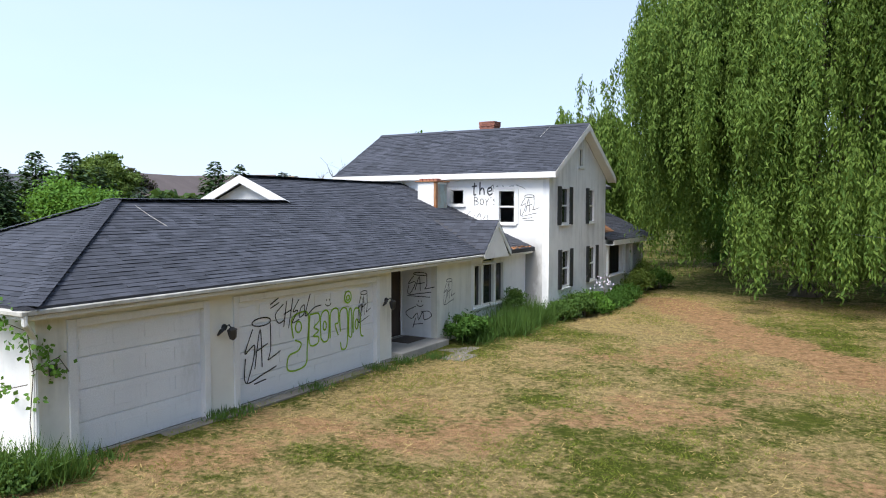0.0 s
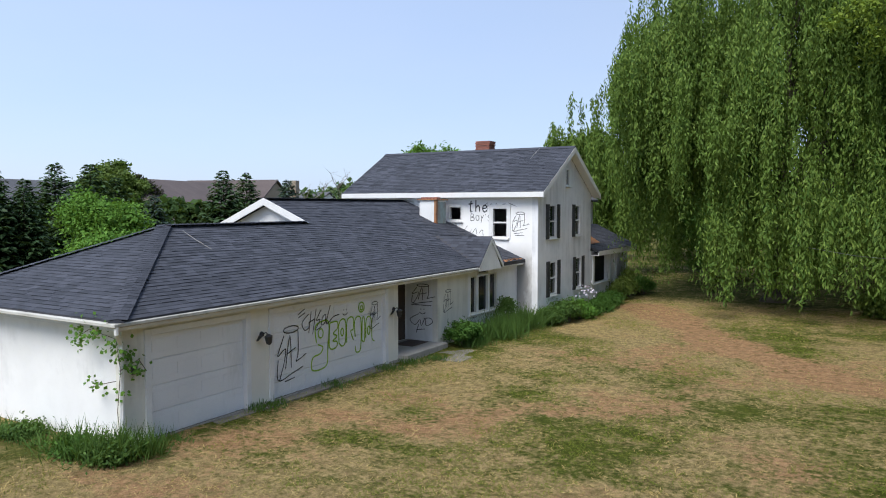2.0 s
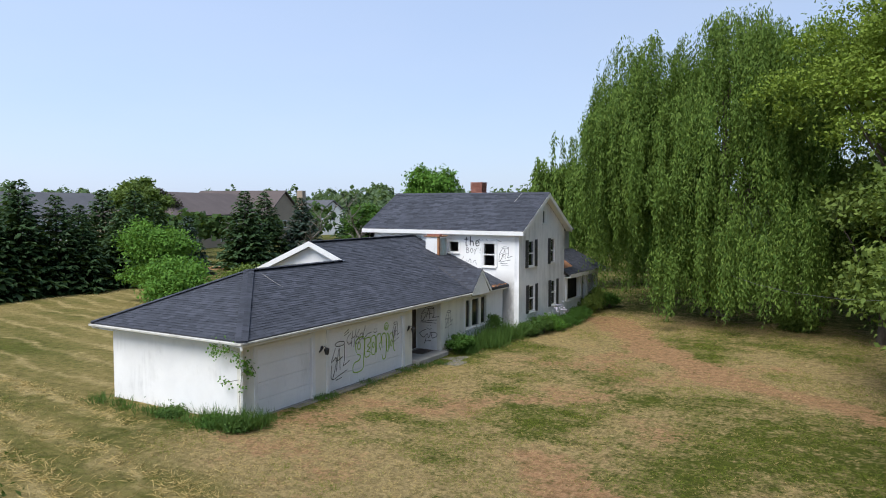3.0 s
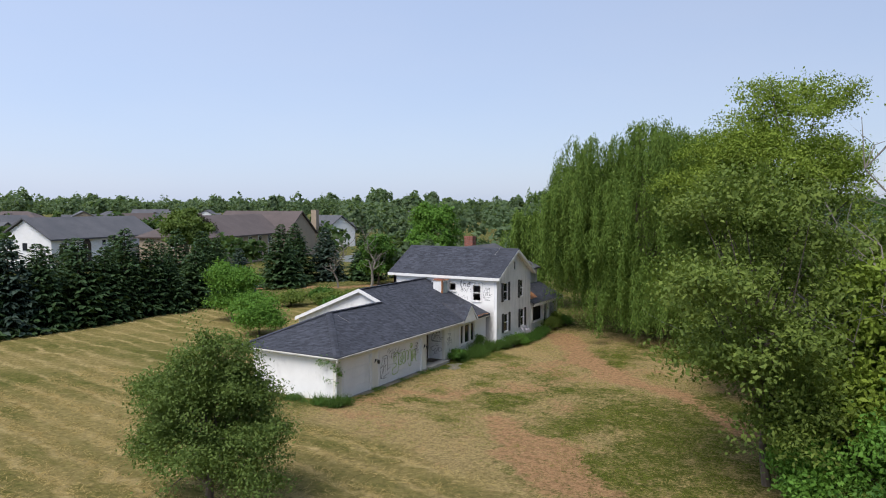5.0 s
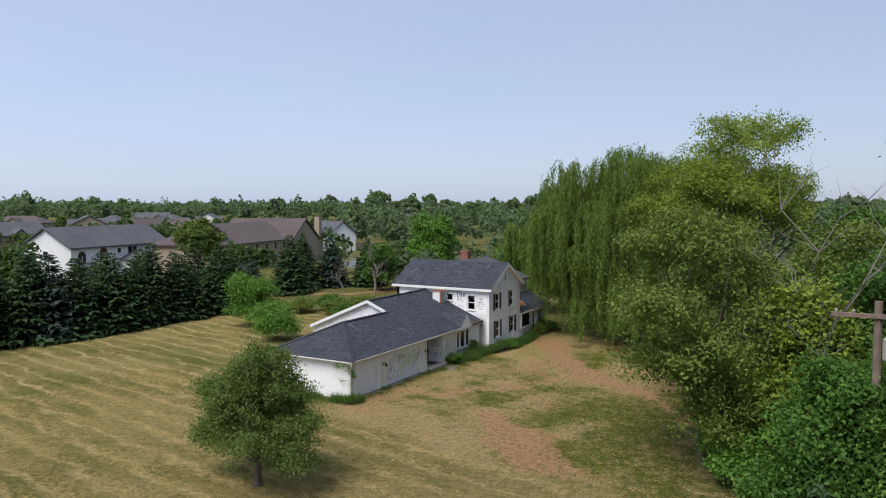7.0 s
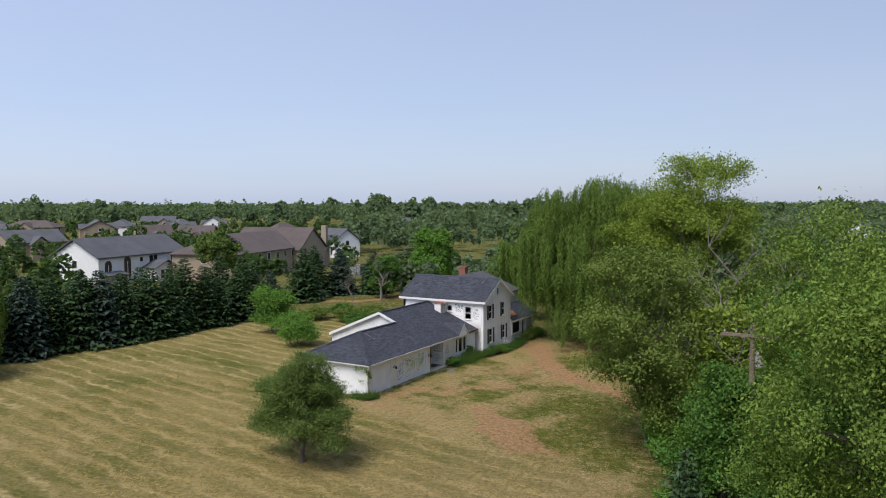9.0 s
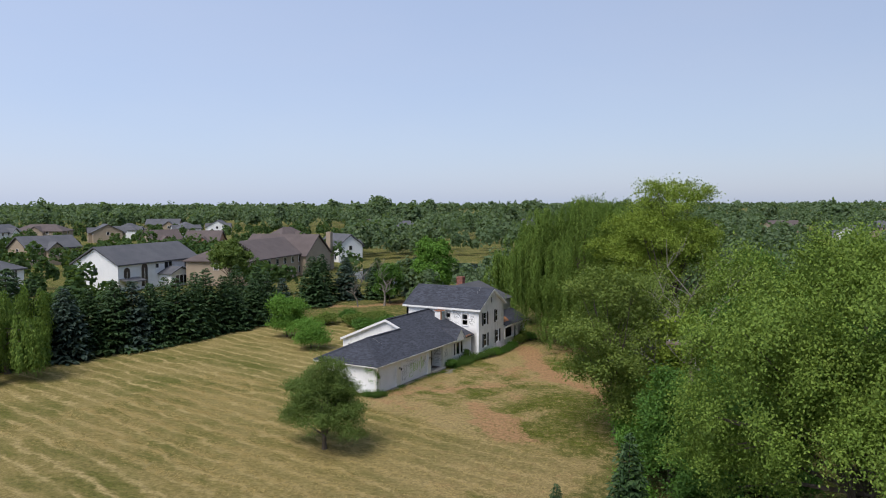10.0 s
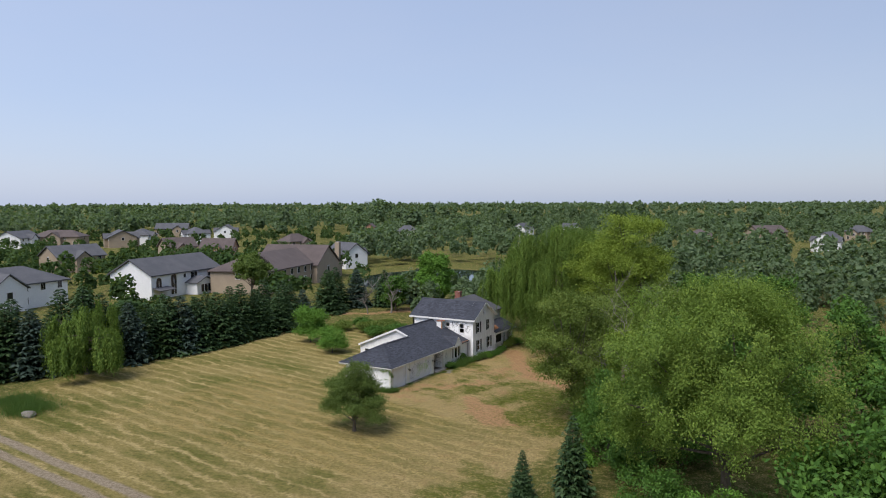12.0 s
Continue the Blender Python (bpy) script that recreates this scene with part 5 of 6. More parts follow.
def estate_house(at, turn, size, eave, ridge, wallm, roofm, label, kind="gable", seed=0, plain=False):
    lx, ly = size
    t = thing("neighbour_house", label, "house", (*at, 0), turn, "houses of the estate")
    x0, x1, y0, y1 = -lx / 2, lx / 2, -ly / 2, ly / 2
    w = Mesh().box((x0, y0, -0.2), (x1, y1, eave))
    if kind == "gable":
        w.prism([(x0, y0, eave), (x0, y1, eave), (x0, 0, ridge - 0.15)], (lx, 0, 0))
    part("wall", w, wallm, t)
    o = 0.5
    r = Mesh()
    if kind == "gable":
        s = (ridge - eave) / (ly / 2)
        for sg in (-1, 1):
            r.prism([(x0 - o, 0, ridge), (x1 + o, 0, ridge), (x1 + o, sg * (ly / 2 + o), eave - s * o), (x0 - o, sg * (ly / 2 + o), eave - s * o)], (0, 0, 0.25))
    else:
        k = ly / 2
        a, b = (x0 + k * 0.9, 0, ridge), (x1 - k * 0.9, 0, ridge)
        c = [(x0 - o, y0 - o, eave), (x1 + o, y0 - o, eave), (x1 + o, y1 + o, eave), (x0 - o, y1 + o, eave)]
        r.poly(c[0], c[1], b, a).poly(c[1], c[2], b).poly(c[2], c[3], a, b).poly(c[3], c[0], a).poly(*reversed(c))
        r.prism(c, (0, 0, -0.25))
    part("roof", r, roofm, t)
    rg = random.Random(seed)
    if not plain:
        u = rg.uniform(-0.22, 0.22) * lx
        for side in (-1, 1):
            hw = lx * 0.16
            ye = side * (ly / 2 + 1.6)
            part("wing", Mesh().box((u - hw, min(ye, 0), -0.2), (u + hw, max(ye, 0), eave - 0.6)).prism([(u - hw, ye, eave - 0.6), (u + hw, ye, eave - 0.6), (u, ye, eave + hw * 0.55)], (0, -ye, 0)), wallm, t)
            wr = Mesh()
            for sg in (-1, 1):
                wr.prism([(u, ye + side * 0.4, eave + hw * 0.55 + 0.15), (u, 0, eave + hw * 0.55 + 0.15), (u + sg * (hw + 0.4), 0, eave - 0.75), (u + sg * (hw + 0.4), ye + side * 0.4, eave - 0.75)], (0, 0, 0.22))
            part("wing_roof", wr, roofm, t)
            wv = part("window", Mesh().box((u - 0.7, min(ye, ye + side * 0.06), 2.6), (u + 0.7, max(ye, ye + side * 0.06), 4.0)), m_white, t)
            part("pane", Mesh().box((u - 0.58, min(ye, ye + side * 0.09), 2.7), (u + 0.58, max(ye, ye + side * 0.09), 3.9)), m_glass, wv)
    for side in (-1, 1):
        if plain and side < 0:
            continue
        n = max(2, int(lx / 3.6))
        for st in range(2 if eave > 4 else 1):
            for i in range(n):
                if rg.random() < 0.2:
                    continue
                u = x0 + (i + 0.5) * lx / n
                z = 0.9 + st * 2.5
                yy = side * ly / 2
                wn_ = part("window", Mesh().box((u - 0.62, min(yy, yy + side * 0.06), z - 0.08), (u + 0.62, max(yy, yy + side * 0.06), z + 1.48)), m_white, t)
                part("pane", Mesh().box((u - 0.5, min(yy, yy + side * 0.09), z), (u - 0.04, max(yy, yy + side * 0.09), z + 1.38)), m_glass, wn_)
                part("pane", Mesh().box((u + 0.04, min(yy, yy + side * 0.09), z), (u + 0.5, max(yy, yy + side * 0.09), z + 1.38)), m_glass, wn_)
    for side in (-1, 1):
        u = side * lx / 2
        wn_ = part("window", Mesh().box((min(u, u + side * 0.06), -0.6, 3.3), (max(u, u + side * 0.06), 0.6, 4.7)), m_white, t)
        part("pane", Mesh().box((min(u, u + side * 0.09), -0.5, 3.4), (max(u, u + side * 0.09), 0.5, 4.6)), m_glass, wn_)
    return t


wh = estate_house((-103.5, 53.5), 100, (23, 11), 5.3, 8.4, m_siding, m_farroof_grey, "white two-storey house with grey roof and arched windows", seed=1, plain=True)


def facade_window(t, u, y, z, w, h, arched=False, panes=2):
    """A framed window on the long wall that faces the field."""
    out = [(u - w / 2 - 0.12, z - 0.1), (u + w / 2 + 0.12, z - 0.1)]
    glass = [(u - w / 2, z), (u + w / 2, z)]
    if arched:
        out += [(u + (w / 2 + 0.12) * math.cos(q), z + h + (w / 2 + 0.12) * math.sin(q)) for q in [k * math.pi / 8 for k in range(9)]]
        glass += [(u + w / 2 * math.cos(q), z + h + w / 2 * math.sin(q)) for q in [k * math.pi / 8 for k in range(9)]]
    else:
        out += [(u + w / 2 + 0.12, z + h + 0.1), (u - w / 2 - 0.12, z + h + 0.1)]
        glass += [(u + w / 2, z + h), (u - w / 2, z + h)]
    wv = part("window", Mesh().prism([(x, y, q) for x, q in out], (0, -0.06, 0)), m_white, t)
    part("pane", Mesh().prism([(x, y - 0.06, q) for x, q in glass], (0, -0.03, 0)), m_glass, wv)
    bars = Mesh()
    for k in range(1, panes):
        x = u - w / 2 + w * k / panes
        bars.box((x - 0.05, y - 0.12, z), (x + 0.05, y - 0.085, z + h))
    part("muntin", bars, m_white, wv)


for u, z, w, h, ar, n in ((-9.3, 2.6, 1.6, 1.2, True, 2), (-4.6, 0.6, 1.7, 3.6, True, 2), (2.2, 3.5, 2.1, 1.4, False, 2), (8.3, 3.5, 2.1, 1.4, False, 2), (8.3, 0.7, 1.6, 1.6, False, 2), (-1.0, 3.9, 0.7, 0.8, False, 1)):
    facade_window(wh, u, -5.5, z, w, h, ar, n)
sr = part("sunroom", Mesh().box((-0.6, -8.6, -0.2), (5.4, -5.5, 2.6)).prism([(-0.6, -8.6, 2.6), (5.4, -8.6, 2.6), (2.4, -8.6, 3.7)], (0, 3.1, 0)), m_siding, wh)
rf = Mesh()
for sg in (-1, 1):
    rf.prism([(2.4, -9.0, 3.85), (2.4, -5.5, 3.85), (2.4 + sg * 3.4, -5.5, 2.55), (2.4 + sg * 3.4, -9.0, 2.55)], (0, 0, 0.18))
part("sunroom_roof", rf, m_farroof_grey, wh)
for u in (1.2, 2.4, 3.6):
    facade_window(wh, u, -8.6, 0.5, 0.9, 1.7, False, 1)
part("porch_roof", Mesh().prism([(-11.2, -5.5, 2.4), (-6.2, -5.5, 2.4), (-6.2, -7.6, 1.9), (-11.2, -7.6, 1.9)], (0, 0, 0.18)), m_farroof_grey, wh)
COL = {"w": (m_siding, "white"), "t": (m_tan, "tan brick"), "s": (m_salmon, "salmon brick")}
ROOFS = {"g": (m_farroof_grey, "grey"), "b": (m_farroof_brown, "brown")}
for k, (e, (spot, w)) in enumerate(zip(ESTATE, SPOTS)):
    estate_house(spot, (118, 30, 75, 150)[k % 4] + 5 * (k % 3), (max(11, w * 0.95), max(8, min(12, w * 0.7))), 4.8, 7.8, COL[e[3]][0], ROOFS[e[4]][0], COL[e[3]][1] + " estate house with " + ROOFS[e[4]][1] + " roof", ("gable", "hip", "gable")[k % 3], k + 10)
th = estate_house((-93.5, 81), 105, (44, 14), 5.2, 8.8, m_tan, m_farroof_brown, "long tan brick house with brown hip roof", "hip", 2)
part("chimney", Mesh().box((17.5, -8.0, 0), (19.0, -6.8, 9.6)), m_tan, th)
estate_house((-113, 20), 100, (24, 12), 5.0, 8.0, m_siding, m_farroof_grey, "white house with dark hip roof and many windows", "hip", 3)

# ---- plants at the house ----


def grass_clump(name, label, at, radius, height, blades, seed, material=None, category="grass clump"):
    rng = np.random.default_rng(seed)
    t = thing(name, label, category, at)
    p = rng.normal(size=(blades, 3)) * np.array([radius, radius, 0]) * 0.5
    lean = rng.normal(size=(blades, 3)) * 0.35 + np.array([0, 0, 1.0])
    L = height * rng.uniform(0.5, 1.15, blades)
    q = leaf_quads(p + unit(lean) * (L * 0.5)[:, None], lean, rng.normal(size=(blades, 3)), L, np.full(blades, 0.022))
    part("grass_tuft", quads_mesh("grass_tuft", q, material or m_weed), material or m_weed, t)
    return t


shrub("shrub", "low dark green shrub beside the entry step", (-10.25, 18.75, 0), [(0, 0, 0.45, 0.5, 0.55, 0.45), (0.1, 0.35, 0.35, 0.4, 0.4, 0.35)], 90, 60, 0.10, m_leaf_dark, 201, spread=0.22)
for k, (y, h) in enumerate(((19.6, 0.6), (20.3, 0.8), (21.0, 0.95), (21.7, 1.0), (22.5, 1.1), (23.2, 0.9), (23.9, 0.6), (19.1, 0.5), (20.8, 0.7))):
    grass_clump("weed_clump", "tall grassy weeds against the stucco wall", (-10.3 + 0.25 * (k % 3), y, 0), 0.7, h, 380, 210 + k, category="weeds")
shrub("shrub", "leafy green weed shrub under the tall windows", (-10.4, 22.5, 0), [(0, 0, 0.7, 0.3, 0.35, 0.55)], 40, 36, 0.09, m_weed, 221, spread=0.2)
for k, (x, y, r, h, mt) in enumerate(((-9.3, 24.3, 0.6, 1.0, m_weed), (-9.0, 25.4, 0.9, 1.35, m_weed), (-8.9, 26.5, 0.8, 1.2, m_leaf_bright), (-8.9, 27.7, 0.8, 0.9, m_leaf_dark), (-8.8, 29.0, 0.8, 0.8, m_leaf_dark),
                                       (-8.9, 30.3, 0.7, 0.9, m_leaf_dark), (-9.1, 31.8, 0.8, 1.0, m_leaf_dark), (-9.2, 33.6, 0.8, 1.6, m_leaf_olive), (-9.3, 35.2, 0.9, 2.1, m_leaf_olive), (-8.9, 36.6, 1.0, 1.6, m_leaf_dark))):
    shrub("shrub", "overgrown green shrub along the house wall", (x, y, 0), [(-0.15, 0, h * 0.3, r * 0.6, r * 0.75, h * 0.34), (-0.05, 0.3, h * 0.2, r * 0.5, r * 0.65, h * 0.22)], 100, 58, 0.095, mt, 230 + k, spread=0.26)
rngp = np.random.default_rng(77)
pet = rngp.normal(size=(60, 3)) * np.array([0.22, 0.35, 0.14])
flowers = thing("flower_clump", "pale lilac flowers among the wall shrubs", "flowers", (-8.75, 27.0, 1.15))
part("petals", quads_mesh("petals", leaf_quads(pet, rngp.normal(size=(60, 3)), rngp.normal(size=(60, 3)), np.full(60, 0.09), np.full(60, 0.08)), m_petal), m_petal, flowers)
part("stem", Mesh().tube([(0, 0, -1.15), (0.02, 0.05, -0.4), (0, 0, 0)], 0.012, 5), m_bark, flowers)
for k in range(11):
    x = -17.2 + k * 0.66
    grass_clump("weed_clump", "tangled weeds along the white end wall", (x, 5.75 - 0.2 * (k % 2), 0), 0.34, 0.16 + 0.10 * (k * 7 % 4), 95, 260 + k, category="weeds")
for k, (x, y, h) in enumerate(((-13.4, 5.75, 0.3), (-11.4, 5.65, 0.42), (-10.5, 5.8, 0.55))):
    shrub("shrub", "leafy weeds at the foot of the wall", (x, y, 0), [(0, 0, h * 0.3, 0.4, 0.3, h * 0.34)], 60, 46, 0.075, (m_weed, m_leaf_dark)[k % 2], 280 + k, "weeds", spread=0.28)
for k, (x, y, h) in enumerate(((-10.35, 5.9, 0.75), (-10.15, 6.3, 0.6), (-10.7, 5.6, 0.7), (-11.6, 5.6, 0.65))):
    grass_clump("weed_clump", "tall weeds at the garage corner", (x, y, 0), 0.35, h, 200, 320 + k, category="weeds")
for k, (x, y) in enumerate(((-10.5, 7.1), (-10.6, 9.7), (-10.55, 10.1), (-10.5, 12.3), (-10.4, 14.6), (-10.3, 15.6), (-9.9, 16.4))):
    grass_clump("weed_clump", "grass tuft along the garage front", (x, y, 0), 0.4, 0.20, 140, 300 + k, category="weeds")
# vine on the garage corner
rngv = np.random.default_rng(90)
vine = thing("vine", "leafy vine hanging at the garage corner", "vine", (-10.8, 6.2, 0))
vm = Mesh().tube([(0.03, -0.02, 0), (-0.02, -0.05, 0.8), (0.06, -0.02, 1.6), (0.0, -0.06, 2.2), (-0.6, -0.2, 2.36), (-1.0, -0.24, 2.15)], 0.007, 5)
vm.tube([(0.08, -0.06, 1.6), (0.1, 0.35, 1.75), (0.12, 0.5, 1.5)], 0.01, 5)
vm.tube([(0.0, -0.08, 1.4), (-0.4, -0.14, 1.3), (-0.75, -0.14, 1.2)], 0.008, 5)
part("stem", vm, m_bark, vine)
vc = []
for cx, cy, cz, n, s in ((-0.8, -0.28, 2.25, 60, 0.25), (-0.35, -0.25, 2.35, 50, 0.22), (0.06, 0.1, 1.85, 45, 0.18), (0.1, 0.3, 1.6, 45, 0.18), (-0.5, -0.15, 1.3, 24, 0.18), (0.05, 0.0, 1.1, 10, 0.15), (0.0, -0.08, 2.05, 30, 0.2)):
    vc.append(np.array([cx, cy, cz]) + rngv.normal(size=(n, 3)) * np.array([s, 0.10 if cx < 0 else s, s * 0.8]) * 0.7 * np.array([1 if cx < 0 else 0.4, 1, 1]))
vc = np.concatenate(vc)
part("leaves", quads_mesh("leaves", leaf_quads(vc, rngv.normal(size=vc.shape) + np.array([0, 0, -0.8]), rngv.normal(size=vc.shape) * 0.6 + np.array([0.6, -0.6, 0.3]), rngv.uniform(0.06, 0.11, len(vc)), rngv.uniform(0.05, 0.09, len(vc))), m_leaf_bright), m_leaf_bright, vine)

# ---- wall lamps, doormat, scrawls ----


def wall_lamp(y, z, label):
    t = thing("wall_lamp", label, "lamp", (WX, y, z), 0, "lamps on the garage front")
    part("backplate", Mesh().tube([(0.0, 0, 0), (0.03, 0, 0)], [0.07, 0.06], 10), m_iron, t)
    part("arm", Mesh().tube([(0.03, 0, 0), (0.14, 0, 0.06), (0.2, 0.02, -0.02)], 0.014, 6), m_iron, t)
    part("lantern", Mesh().tube([(0.2, 0.02, 0.02), (0.2, 0.02, -0.03), (0.2, 0.04, -0.2), (0.2, 0.05, -0.24)], [0.03, 0.10, 0.07, 0.02], 6), m_iron, t)
    part("loose_bracket", Mesh().tube([(0.05, -0.02, 0.0), (0.1, -0.16, -0.04), (0.08, -0.24, -0.12)], [0.03, 0.04, 0.015], 6), m_iron, t)


wall_lamp(10.0, 1.7, "broken black lantern hanging between the garage doors")
wall_lamp(15.5, 1.62, "broken black lantern beside the entry recess")
mat_ = thing("doormat", "dark worn doormat on the entry slab", "doormat", (-11.5, 17.5, 0.2))
part("pad", Mesh().box((-0.35, -0.5, 0.0), (0.35, 0.45, 0.02)), m_brown, mat_, bevel=0.006)


def scrawl(name, place, strokes, width, material, label, parent=None):
    """Painted lines: flat ribbons a few millimetres off the surface. place maps (u, v) to the surface."""
    m = Mesh()
    for st in strokes:
        pts = [Vector((*p, 0)) for p in st]
        fine = []
        for i in range(len(pts) - 1):
            p0, p1, p2, p3 = pts[max(i - 1, 0)], pts[i], pts[i + 1], pts[min(i + 2, len(pts) - 1)]
            for k in range(5):
                t = k / 5
                fine.append(0.5 * (2 * p1 + (p2 - p0) * t + (2 * p0 - 5 * p1 + 4 * p2 - p3) * t * t + (3 * p1 - p0 - 3 * p2 + p3) * t ** 3))
        fine.append(pts[-1])
        left, right = [], []
        for i, p in enumerate(fine):
            d = (fine[min(i + 1, len(fine) - 1)] - fine[max(i - 1, 0)]).normalized()
            nn = Vector((-d.y, d.x, 0)) * width * 0.5
            left.append(p + nn)
            right.append(p - nn)
        i0 = len(m.v)
        m.v += [place(q.x, q.y) for pair in zip(left, right) for q in pair]
        m.f += [(i0 + 2 * k, i0 + 2 * k + 1, i0 + 2 * k + 3, i0 + 2 * k + 2) for k in range(len(fine) - 1)]
    return part(name, m, material, parent or house, label)


def circle(cx, cy, rx, ry, a0=0, a1=360, n=10):
    return [(cx + rx * math.cos(radians(a0 + (a1 - a0) * k / n)), cy + ry * math.sin(radians(a0 + (a1 - a0) * k / n))) for k in range(n + 1)]


def on_door(u, v):
    return (WX - 0.071, u, v)


def on_recess(u, v):
    return (u, ENTRY[1] - 0.004, v)


def on_front(u, v):
    return (WX + 0.004, u, v)


def on_side(u, v):
    return (u, MY0 - 0.004, v)


HALO = circle(0.55, 1.0, 0.32, 0.07)
TAG = [HALO, [(0.25, 0.9), (0.05, 0.62), (0.0, 0.5), (0.3, 0.62), (0.25, 0.35), (0.05, 0.0)], [(0.3, 0.2), (0.5, 0.88), (0.55, 0.2)], [(0.35, 0.5), (0.75, 0.6)],
       [(0.85, 0.95), (0.85, 0.5), (0.75, 0.3)], [(0.75, 0.3), (1.0, 0.36), (1.2, 0.42)], [(0.0, 0.42), (0.0, 0.0), (0.6, 0.08), (1.05, 0.16)]]


def tag_at(u, v, w, h, flip=1):
    return [[(u + flip * x * w, v + y * h) for x, y in st] for st in TAG]


def smile(u, v, s):
    return [circle(u, v, s, s * 0.8, 200, 340, 5), [(u - s * 0.5, v + s * 0.3), (u - s * 0.5, v + s * 0.65)], [(u + s * 0.5, v + s * 0.3), (u + s * 0.5, v + s * 0.65)]]


scrawl("paint_scrawl", on_door, tag_at(10.62, 0.45, 0.85, 1.2) + [[(10.85, 0.38), (11.2, 0.42)]], 0.028, m_spray_black, "black spray-painted tag with halo")
scrawl("paint_scrawl", on_door, [[(11.35, 1.98), (11.6, 2.1)], [(11.35, 1.9), (11.62, 2.0)], [(11.75, 1.95), (11.5, 1.75), (11.6, 1.55), (11.8, 1.62)], [(11.85, 2.0), (11.75, 1.45)], [(11.75, 1.72), (12.0, 1.8)], [(12.05, 2.05), (11.9, 1.4)],
       [(12.25, 2.0), (12.05, 1.75), (12.2, 1.75), (12.02, 1.5), (12.25, 1.55)], [(12.3, 1.8), (12.25, 1.6), (12.4, 1.65), (12.42, 1.85), (12.3, 1.8)], [(12.62, 2.08), (12.45, 1.6), (12.75, 1.75), (13.0, 1.78)]], 0.026, m_spray_black, "slanting black scrawl")
scrawl("paint_scrawl", on_door, smile(13.25, 1.82, 0.11), 0.02, m_spray_black, "small black smiley")
scrawl("paint_scrawl", on_door, tag_at(14.42, 1.18, 0.42, 0.72), 0.02, m_spray_black, "small black tag")
BUB = [[(12.05, 1.15), (12.0, 1.55), (12.2, 1.68), (12.55, 1.62), (12.5, 0.85), (12.45, 0.5), (12.1, 0.42), (11.85, 0.5), (11.9, 0.78), (12.2, 0.85), (12.3, 1.0), (12.1, 1.1)], circle(12.22, 1.38, 0.1, 0.12),
       [(12.6, 1.6), (12.58, 0.95), (12.85, 0.9), (12.9, 1.05), (12.72, 1.1), (12.9, 1.2), (12.74, 1.3), (12.92, 1.42), (12.9, 1.6), (12.6, 1.6)], [(12.98, 1.0), (12.98, 1.5), (13.15, 1.64), (13.28, 1.5), (13.25, 0.98), (13.1, 0.9), (12.98, 1.0)], circle(13.12, 1.28, 0.06, 0.1),
       [(13.32, 0.95), (13.34, 1.55), (13.6, 1.62), (13.62, 1.3), (13.5, 1.25), (13.62, 0.98)], [(13.7, 1.05), (13.68, 1.5), (13.85, 1.62), (13.98, 1.45), (13.95, 0.7), (13.75, 0.62), (13.7, 0.8)], [(14.02, 0.9), (14.04, 1.5), (14.14, 1.5), (14.14, 0.9), (14.02, 0.9)],
       [(14.2, 0.95), (14.22, 1.45), (14.36, 1.55), (14.48, 1.4), (14.5, 0.9), (14.62, 0.8)], circle(14.34, 1.15, 0.06, 0.12), circle(14.0, 1.86, 0.13, 0.14), circle(14.0, 1.84, 0.06, 0.06)]
scrawl("paint_scrawl", on_door, BUB, 0.04, m_spray_green, "lime green bubble lettering, outlines only")
scrawl("paint_scrawl", on_recess, tag_at(-11.85, 1.45, 0.75, 0.62) + [[(-11.9, 1.4), (-11.1, 1.4)]] + smile(-11.45, 1.2, 0.12), 0.024, m_spray_black, "black tag and smiley on the recess wall")
scrawl("paint_scrawl", on_recess, [[(-11.6, 1.1), (-11.95, 0.9), (-11.75, 0.72), (-11.55, 0.9), (-11.5, 0.7), (-11.35, 0.95), (-11.3, 0.72), (-11.05, 0.85), (-11.15, 0.98), (-11.4, 0.95)], [(-11.6, 0.75), (-11.7, 0.45)], [(-11.7, 0.55), (-11.35, 0.6)]], 0.024, m_spray_black, "looping black scrawl")
scrawl("paint_scrawl", on_front, tag_at(18.5, 1.15, 0.55, 0.7), 0.022, m_spray_black, "thin black tag")
scrawl("paint_scrawl", on_front, [circle(20.6, 0.45, 0.18, 0.25), [(20.3, 0.2), (20.5, 0.6), (20.9, 0.7)]], 0.02, m_spray_black, "faint black loops")
scrawl("paint_scrawl", on_side, tag_at(-11.05, 3.72, 0.6, 0.72) + [[(-11.0, 3.62), (-10.6, 3.66)], [(-10.95, 3.54), (-10.55, 3.56)]], 0.022, m_spray_black, "thin black tag")
scrawl("paint_scrawl", on_side, [[(-12.35, 4.72), (-12.2, 4.86), (-12.2, 4.6)], [(-12.15, 4.75), (-12.0, 4.82), (-12.05, 4.6), (-11.9, 4.66)], [(-11.85, 4.62), (-11.8, 4.84), (-11.65, 4.62)], [(-11.55, 4.8), (-11.35, 4.82), (-11.5, 4.68), (-11.25, 4.66)], [(-11.25, 4.86), (-10.9, 4.72)], [(-13.15, 3.9), (-13.3, 3.7), (-13.1, 3.6), (-12.95, 3.75)], [(-12.9, 3.62), (-12.75, 3.8), (-12.7, 3.55)], [(-12.6, 3.6), (-12.45, 3.75), (-12.4, 3.5)]], 0.02, m_spray_black, "grey-black scrawl under the eave")


def word(u, v, h, glyphs):
    """Hand-painted letters: strokes in a unit box, laid side by side."""
    out, x = [], u
    for wide, strokes in glyphs:
        out += [[(x + p * wide * h, v + q * h) for p, q in st] for st in strokes]
        x += (wide + 0.22) * h
    return out


